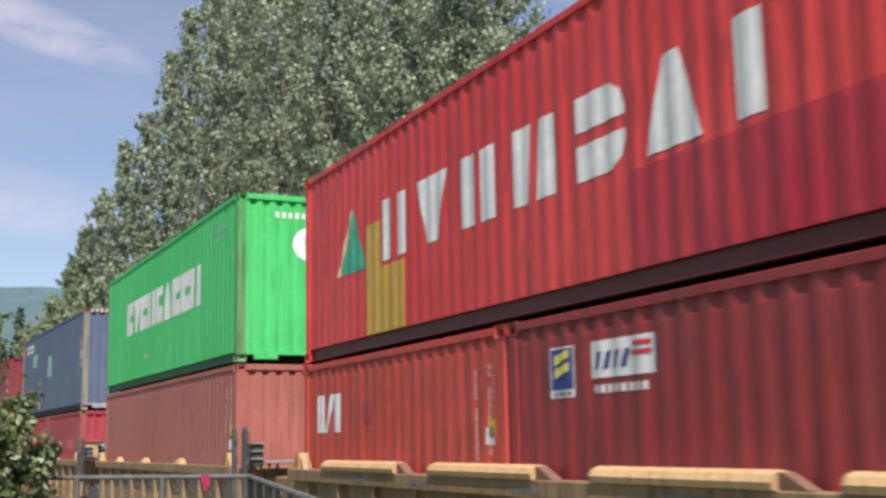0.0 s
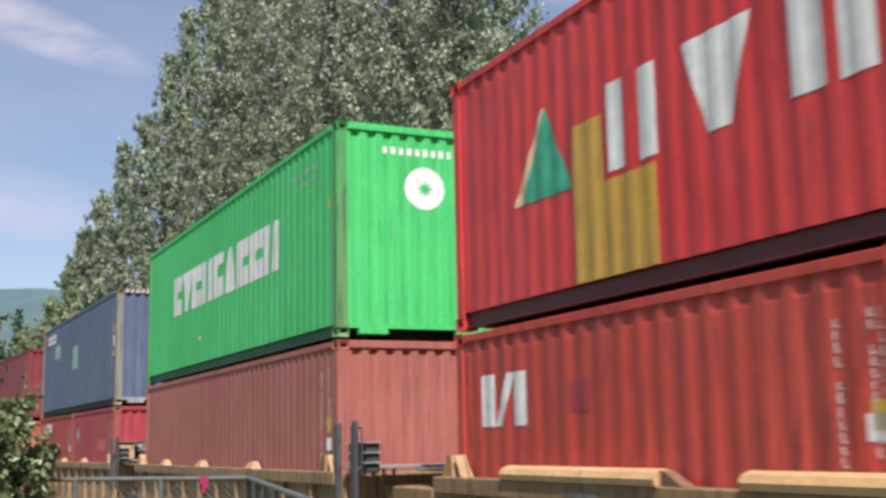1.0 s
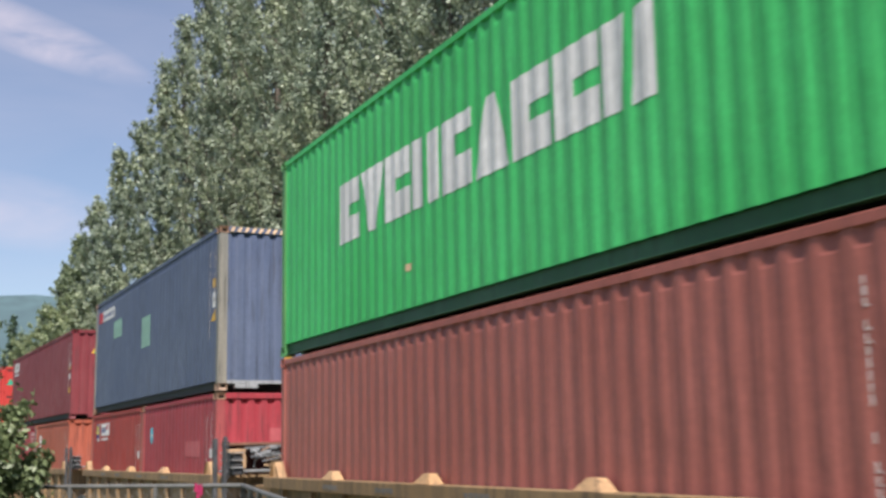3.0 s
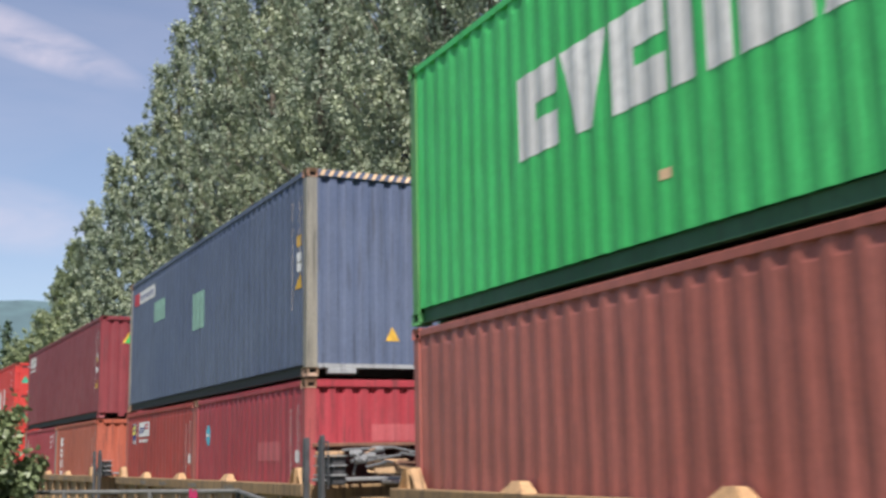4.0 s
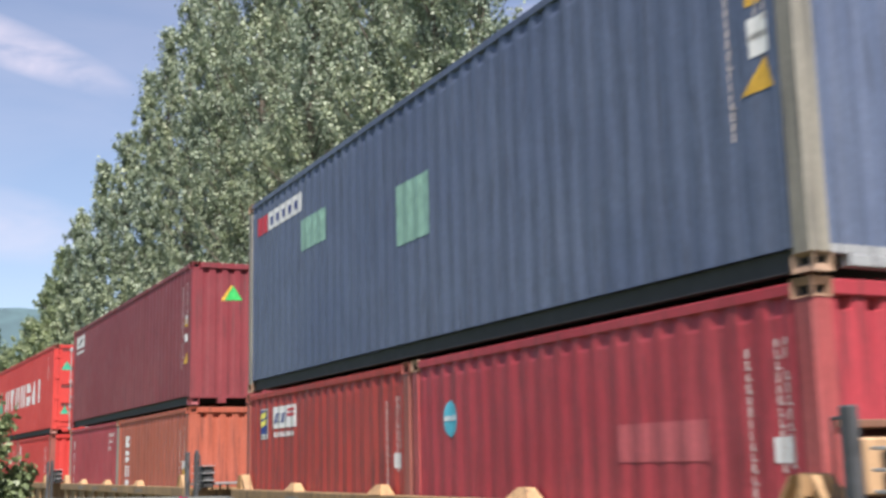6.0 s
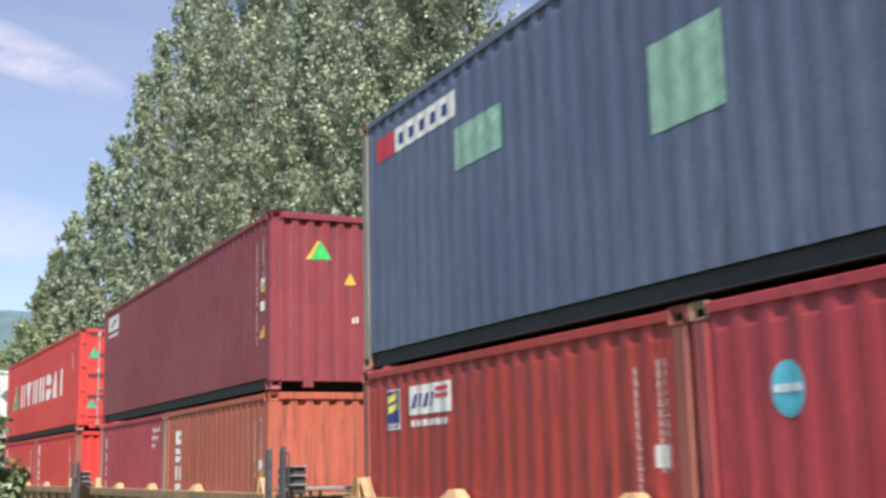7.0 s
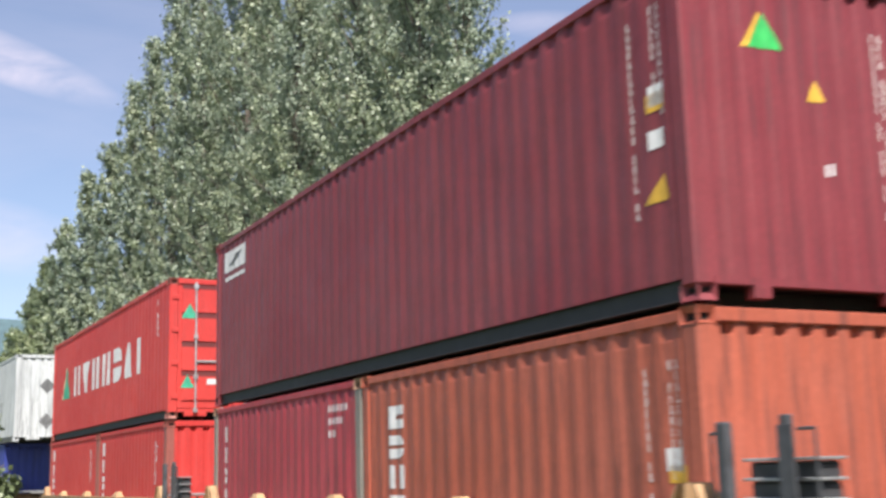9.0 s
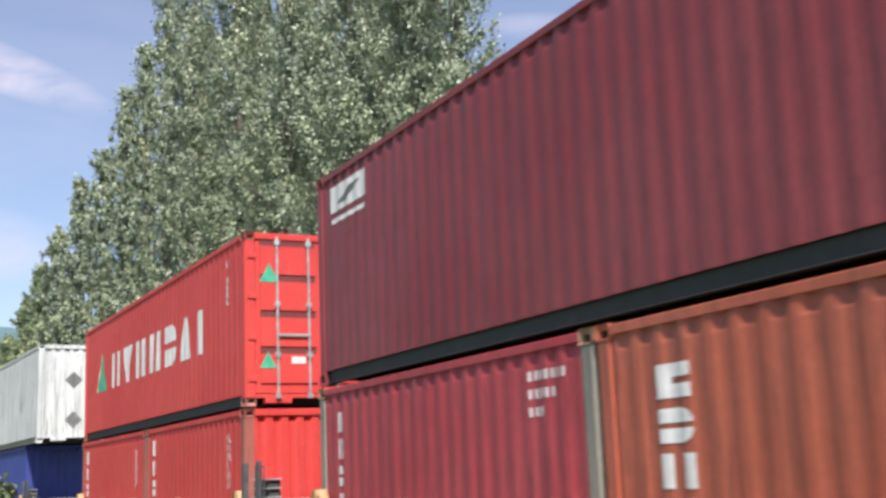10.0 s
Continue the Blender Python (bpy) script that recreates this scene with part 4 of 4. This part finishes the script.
def make_cars():
    for key, label, caps, long in (("hy", "tan-painted well car with rounded covers along its side sill", True, LEN40),
                                   ("ev", "tan-painted well car with pyramid guides on its side sill", False, LEN40),
                                   ("bl", "tan-painted well car with brake tank and pipes on its platform", False, LEN40),
                                   ("ma", "tan-painted well car with pyramid guides on its side sill", False, LEN40),
                                   ("vi", "tan-painted well car with pyramid guides on its side sill", False, LEN40),
                                   ("wh", "tan-painted well car under the long pale box", False, LEN40)):
        car = well_car(label, LEN40 + 0.15, caps, key == "bl")
        lead = LEAD[key] - (1.98 if key == "wh" else 0)
        TRAIN.append((car, lead - LEN40 / 2, 0.0))


make_cars()


# ---- ground and track ----
def curve_y(x):
    return TRACK_Y + BOX_W / 2 + BEND / 2 * x * x


def make_ground():
    bm = bmesh.new()
    xs = [-5000, -2500, -1200, -600, -300] + list(range(-200, 61, 4)) + [120, 300, 800, 2500, 5000]
    ys = [-5000, -2000, -700, -200, -60, -30] + list(range(-16, 49, 2)) + [70, 120, 300, 800, 2500, 5000]
    grid = []
    for x in xs:
        row = []
        for y in ys:
            z = -0.42
            if abs(x) < 250 and -40 < y < 60:
                z += 0.16 * noise.noise(Vector((x * 0.08, y * 0.08, 0))) + 0.05 * noise.noise(Vector((x * 0.5, y * 0.5, 3)))
            row.append(bm.verts.new((x, y, z)))
        grid.append(row)
    for i in range(len(xs) - 1):
        for j in range(len(ys) - 1):
            bm.faces.new((grid[i][j], grid[i + 1][j], grid[i + 1][j + 1], grid[i][j + 1]))
    for f in bm.faces:
        f.smooth = True
    tagged(part("ground", bm, M["grass"]), "rough grassy ground beside the railway", "ground", kind="structure")
    # ballast bed that follows the bend
    bm = bmesh.new()
    prof = [(-2.9, -0.62), (-1.9, -0.20), (1.9, -0.20), (2.9, -0.62)]
    last = None
    for x in range(-200, 61, 4):
        row = [bm.verts.new((x, curve_y(x) + a, z)) for a, z in prof]
        if last:
            for i in range(3):
                bm.faces.new((last[i], row[i], row[i + 1], last[i + 1]))
        last = row
    tagged(part("ballast", bm, M["gravel"]), "grey crushed stone ballast under the track", "ballast", kind="structure")
    for s in (-1, 1):
        bm = bmesh.new()
        prof = [(-0.07, -0.165), (0.07, -0.165), (0.07, -0.14), (0.012, -0.12), (0.012, -0.04), (0.036, -0.03), (0.036, 0.0), (-0.036, 0.0), (-0.036, -0.03), (-0.012, -0.04), (-0.012, -0.12), (-0.07, -0.14)]
        last = None
        for x in range(-200, 61, 4):
            row = [bm.verts.new((x, curve_y(x) + s * 0.7535 + a, z)) for a, z in prof]
            if last:
                for i in range(len(prof)):
                    j = (i + 1) % len(prof)
                    bm.faces.new((last[i], row[i], row[j], last[j]))
            last = row
        bmesh.ops.recalc_face_normals(bm, faces=bm.faces)
        tagged(part("rail", bm, M["rail_steel"]), "worn steel running rail", "rail", "rails", kind="structure")
    bm = bmesh.new()
    x = -120.0
    while x < 40:
        y = curve_y(x)
        add_box(bm, x - 0.11, x + 0.11, y - 1.28, y + 1.28, -0.33, -0.165)
        x += 0.55
    tagged(part("railway_ties", bm, M["wood_tie"]), "dark wooden ties under the rails", "railway tie", kind="stuff")


make_ground()


# ---- trees ----
def leaf_mesh(name, centres, sizes, rng, material, aspect=0.62):
    """Many small bent leaves: each two triangles folded along the rib."""
    n = len(centres)
    # leaves turn outwards and up, as they do on a living crown
    out = centres * np.array([1.0, 1.0, 0.0])
    out /= np.linalg.norm(out, axis=1)[:, None] + 1e-6
    c = rng.normal(size=(n, 3)) * 0.75 + out * 0.75 + np.array([0, 0, 0.55])
    c /= np.linalg.norm(c, axis=1)[:, None]
    a = rng.normal(size=(n, 3))
    a -= (a * c).sum(1)[:, None] * c
    a /= np.linalg.norm(a, axis=1)[:, None]
    b = np.cross(c, a)
    s = sizes[:, None]
    tip, base = centres + a * s * 0.5, centres - a * s * 0.5
    l = centres + b * s * aspect * 0.5 + c * s * 0.12
    r = centres - b * s * aspect * 0.5 + c * s * 0.12
    co = np.stack([base, r, tip, l], 1).reshape(-1, 3)
    me = bpy.data.meshes.new(name)
    me.vertices.add(4 * n)
    me.vertices.foreach_set("co", co.astype(np.float32).ravel())
    me.loops.add(6 * n)
    idx = (np.arange(n)[:, None] * 4 + np.array([0, 1, 2, 0, 2, 3])[None]).ravel()
    me.loops.foreach_set("vertex_index", idx.astype(np.int32))
    me.polygons.add(2 * n)
    me.polygons.foreach_set("loop_start", (np.arange(2 * n) * 3).astype(np.int32))
    me.update(calc_edges=True)
    me.materials.append(material)
    return me


def tree(label, x, y, height, radius, leaves, leaf, seed, material, base=0.12, taper=1.25, ground=-0.45, category="tree", name="poplar_tree", loose=1.0, steep=1.0):
    """A tree with a tapered trunk, rising limbs, and a crown of leaf clumps round the limbs."""
    rng = np.random.default_rng(seed)
    root = tagged(new(name), label, category, "trees behind the track")
    root.location = (x, y, ground)
    bm = bmesh.new()
    pts = [Vector((0, 0, -0.3))]
    for i in range(1, 7):
        pts.append(Vector((rng.normal() * 0.15, rng.normal() * 0.15, height * 0.96 * i / 6)))
    r0 = height * 0.012 + 0.05
    for i in range(6):
        add_rod(bm, pts[i], pts[i + 1], r0 * (1 - i / 6.4), r0 * (1 - (i + 1) / 6.4), 8)
    part("trunk", bm, M["bark"], root)
    clumps, sizes, ways = [], [], []
    bm = bmesh.new()
    n_limb = int((40 + height * 2.6) * (1.0 if radius > 1.2 else 0.6))
    for i in range(n_limb):
        f = base + (1 - base) * ((i + rng.random()) / n_limb) ** 0.9
        reach = radius * (min(1.0, (f - base) / 0.22 + 0.35)) * max(0.05, 1 - ((f - base) / (1 - base)) ** 2) ** (0.5 * taper) * rng.uniform(0.6, 1.12)
        ang = i * 2.399 + rng.normal() * 0.3
        z = f * height
        rise = reach * rng.uniform(0.7, 1.5) * steep
        tip = Vector((math.cos(ang) * reach, math.sin(ang) * reach, min(z + rise, height * 0.99)))
        start = Vector((0, 0, max(0.5, z - 0.1 * height * 0.3)))
        if reach > 0.4:
            add_rod(bm, start, tip * 0.94 + start * 0.06, 0.02 + 0.010 * reach, 0.012, 5)
        way = (tip - start).normalized()
        k = max(3, int((tip - start).length * 2.0))
        for j in range(k):
            s = rng.uniform(0.2, 1.05)
            p = start.lerp(tip, s)
            clumps.append((p.x + rng.normal() * 0.28 * loose, p.y + rng.normal() * 0.28 * loose, p.z + rng.normal() * 0.28 * loose))
            sizes.append(rng.uniform(0.22, 0.52) * (0.6 + radius * 0.13) * loose * (1.2 - 0.7 * s))
            ways.append(way)
    tagged(part("branching", bm, M["bark"], root), kind="stuff")
    clumps, sizes, ways = np.array(clumps), np.array(sizes), np.array(ways)
    pick = rng.integers(0, len(clumps), leaves)
    off = rng.normal(size=(leaves, 3)) * 0.5 + ways[pick] * rng.normal(size=(leaves, 1)) * 0.75
    me = leaf_mesh("crown", clumps[pick] + off * sizes[pick][:, None], rng.uniform(0.6, 1.4, leaves) * leaf, rng, material)
    ob = new("crown", me)
    ob.parent = root
    return root


def polar(az, dist):
    a = radians(az)
    return -math.cos(a) * dist, math.sin(a) * dist


def make_trees():
    rows = [  # azimuth, distance, height, crown radius, leaves, leaf size
        (26.6, 40, 24, 2.3, 11000, 0.20), (24.2, 43, 25, 3.2, 15000, 0.21), (21.2, 47, 27, 3.4, 15000, 0.22), (18.2, 53, 29, 3.6, 15000, 0.23),
        (15.6, 59, 32, 3.7, 15000, 0.25), (13.4, 66, 34, 3.2, 14000, 0.26), (12.2, 72, 34, 2.4, 10000, 0.28), (11.15, 78, 32, 2.2, 9000, 0.30),
        (10.2, 84, 30.6, 2.3, 9000, 0.32), (9.2, 90, 27.6, 2.4, 9000, 0.33), (8.2, 97, 26.9, 2.5, 9000, 0.35), (7.2, 108, 25.2, 2.8, 8000, 0.38),
        (6.5, 118, 23.4, 2.9, 8000, 0.41), (5.85, 130, 22.0, 3.0, 8000, 0.44), (5.1, 150, 20.4, 3.2, 8000, 0.48), (4.1, 165, 18.2, 3.6, 7000, 0.52),
        (22.5, 58, 29, 4.2, 15000, 0.32), (19.0, 66, 31, 4.2, 15000, 0.34), (16.4, 74, 34, 4.0, 15000, 0.36), (14.0, 84, 36, 3.4, 12000, 0.40),
        (25.0, 55, 28, 3.0, 12000, 0.30), (46.7, 36, 25, 2.9, 20000, 0.18), (50.5, 40, 24, 3.2, 9000, 0.2),
    ]
    for i, (az, d, h, r, n, s) in enumerate(rows):
        x, y = polar(az, d)
        tree("tall grey-green poplar with dense small leaves behind the track", x, y, h, r, int(n * 2.7), s * 0.72, 100 + i, M["poplar"] if az > 6.5 else M["poplar_far"], base=0.05, taper=1.25 if az > 14 else 1.5, ground=-0.6)
    x, y = polar(38.45, 50)
    tree("slender young poplar with a pointed top beyond the track", x, y, 13.4, 0.85, 9000, 0.12, 290, M["poplar"], base=0.03, taper=1.6, ground=-0.6, loose=0.6)
    low = [(34.5, 60, 9.4, 3.2, 5000, 0.24), (37.0, 64, 9.8, 3.0, 5000, 0.24), (39.6, 58, 9.3, 2.4, 5000, 0.22), (41.2, 62, 10.0, 2.4, 5000, 0.22), (42.8, 58, 9.5, 2.2, 5000, 0.22), (44.8, 58, 9.5, 2.8, 5000, 0.22), (31.0, 62, 9, 3.2, 5000, 0.24)]
    for i, (az, d, h, r, n, s) in enumerate(low):
        x, y = polar(az, d)
        tree("small leafy grey-green tree beyond the track", x, y, h, r, n * 4, s * 0.7, 300 + i, M["poplar_far"], base=0.04, taper=0.9, name="small_tree")
    for i in range(7):
        x, y = polar(36 + i * 1.5, 40 + (i % 3) * 3)
        tree("bright green bush beyond the track", x, y, 2.6 + 0.5 * (i % 2), 1.5, 3000, 0.14, 400 + i, M["shrub"], base=0.02, taper=0.6, category="bush", name="bush")
    # far woods below the row
    for i in range(5):
        x, y = polar(2.2 + i * 0.7, 230 + 20 * (i % 2))
        tree("distant dark conifer at the foot of the hills", x, y, 20 + 4 * (i % 3), 3.0, 4000, 0.6, 500 + i, M["conifer"], base=0.05, taper=2.2, name="conifer_tree")
    # the bush close to the fence
    near = ((-11.5, 0.40, 3.62, 0.26, 1100), (-11.3, 0.12, 3.3, 0.34, 2200), (-11.2, 0.66, 2.55, 0.40, 4500), (-11.9, -0.35, 4.2, 0.6, 5000), (-10.8, 0.42, 2.6, 0.42, 5000), (-10.9, 0.86, 2.25, 0.34, 4500))
    for i, (x, y, h, r, n) in enumerate(near):
        tree("leafy green bush with pale glinting leaves by the fence", x, y, h, r, n, 0.068, 600 + i, M["near_leaf"], base=0.02, taper=0.8, category="bush", name="bush", loose=0.42)


make_trees()


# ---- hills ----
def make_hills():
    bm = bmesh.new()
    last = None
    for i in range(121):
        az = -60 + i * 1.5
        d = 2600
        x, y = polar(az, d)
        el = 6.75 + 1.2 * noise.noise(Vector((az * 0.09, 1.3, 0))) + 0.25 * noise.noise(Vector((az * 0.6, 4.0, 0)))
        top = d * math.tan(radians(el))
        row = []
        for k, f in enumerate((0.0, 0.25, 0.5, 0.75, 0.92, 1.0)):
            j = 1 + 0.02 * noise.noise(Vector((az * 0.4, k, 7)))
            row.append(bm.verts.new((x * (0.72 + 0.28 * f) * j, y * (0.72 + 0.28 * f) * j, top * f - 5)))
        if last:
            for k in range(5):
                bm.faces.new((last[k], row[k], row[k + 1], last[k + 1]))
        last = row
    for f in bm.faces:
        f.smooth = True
    tagged(part("backdrop", bm, M["hill"]), "distant wooded mountain ridge, haze put into its blue-green colour", "hills", kind="structure")


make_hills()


# ---- fence ----
def make_fence():
    root = tagged(new("wire_fence"), "galvanised wire mesh fence with a pipe top rail, beside the track", "fence")
    a, b, c = Vector((-11.05, 1.23, 1.58)), Vector((-10.16, 2.56, 1.57)), Vector((-4.5, 1.55, 1.56))
    foot = -0.42
    for p, q in ((a - (b - a) * 0.5, b), (b, c)):
        bm = bmesh.new()
        add_rod(bm, p, q, 0.019)
        part("top_rail", bm, M["fence_wire"], root)
        n = max(2, int((q - p).length / 0.75))
        for i in range(n + 1):
            s = p.lerp(q, i / n)
            bm = bmesh.new()
            add_rod(bm, (s.x, s.y, foot), (s.x, s.y, s.z), 0.022)
            part("post", bm, M["fence_wire"], root)
        bm = bmesh.new()
        length = (q - p).length
        u = (q - p).normalized()
        u.z = 0
        k = 0.0
        hgt = p.z - foot - 0.1
        step = 0.065
        while k < length + hgt:
            for sgn in (1, -1):
                k0, k1 = (k - hgt, k) if sgn > 0 else (k, k - hgt)
                z0, z1 = foot + 0.05, foot + 0.05 + hgt
                lo, hi = min(k0, k1), max(k0, k1)
                f0 = (0 - k0) / (k1 - k0)
                f1 = (length - k0) / (k1 - k0)
                t0, t1 = max(0, min(f0, f1)), min(1, max(f0, f1))
                if t1 - t0 > 0.03:
                    pa, pb = p + u * (k0 + (k1 - k0) * t0), p + u * (k0 + (k1 - k0) * t1)
                    add_rod(bm, (pa.x, pa.y, z0 + (z1 - z0) * t0), (pb.x, pb.y, z0 + (z1 - z0) * t1), 0.0014, seg=3)
            k += step
        part("wire_mesh", bm, M["fence_wire"], root)
    bm = bmesh.new()
    w = a.lerp(b, 0.74)
    for i, (dy, dz, l) in enumerate(((0.0, -0.02, 0.10), (0.025, -0.01, 0.07), (-0.02, 0.0, 0.05))):
        add_box(bm, w.x + 0.03 + 0.006 * i, w.x + 0.036 + 0.006 * i, w.y + dy - 0.014, w.y + dy + 0.014, w.z + dz - l, w.z + dz + 0.025)
    tagged(part("ribbon", bm, M["ribbon"]), "bright pink ribbon tied to the fence rail", "ribbon")


make_fence()


# ---- the train rolls by ----
def travel(t):
    return -0.00664 * t * t + 5.0231 * t - 19.635


def motions():
    for ob, mid, z in TRAIN:
        rows = []
        for t in TIMES:
            x = mid + travel(t)
            rows.append((t, pose(x, curve_y(x), z, 0, 0, math.degrees(math.atan(BEND * x)))))
        walk(ob, rows)
    for ws, wx in WHEELSETS:
        walk(ws, [(i / 10, pose(wx, 0, 0.42, 0, math.degrees((travel(i / 10) - travel(0)) / 0.42), 0)) for i in range(101)])


motions()
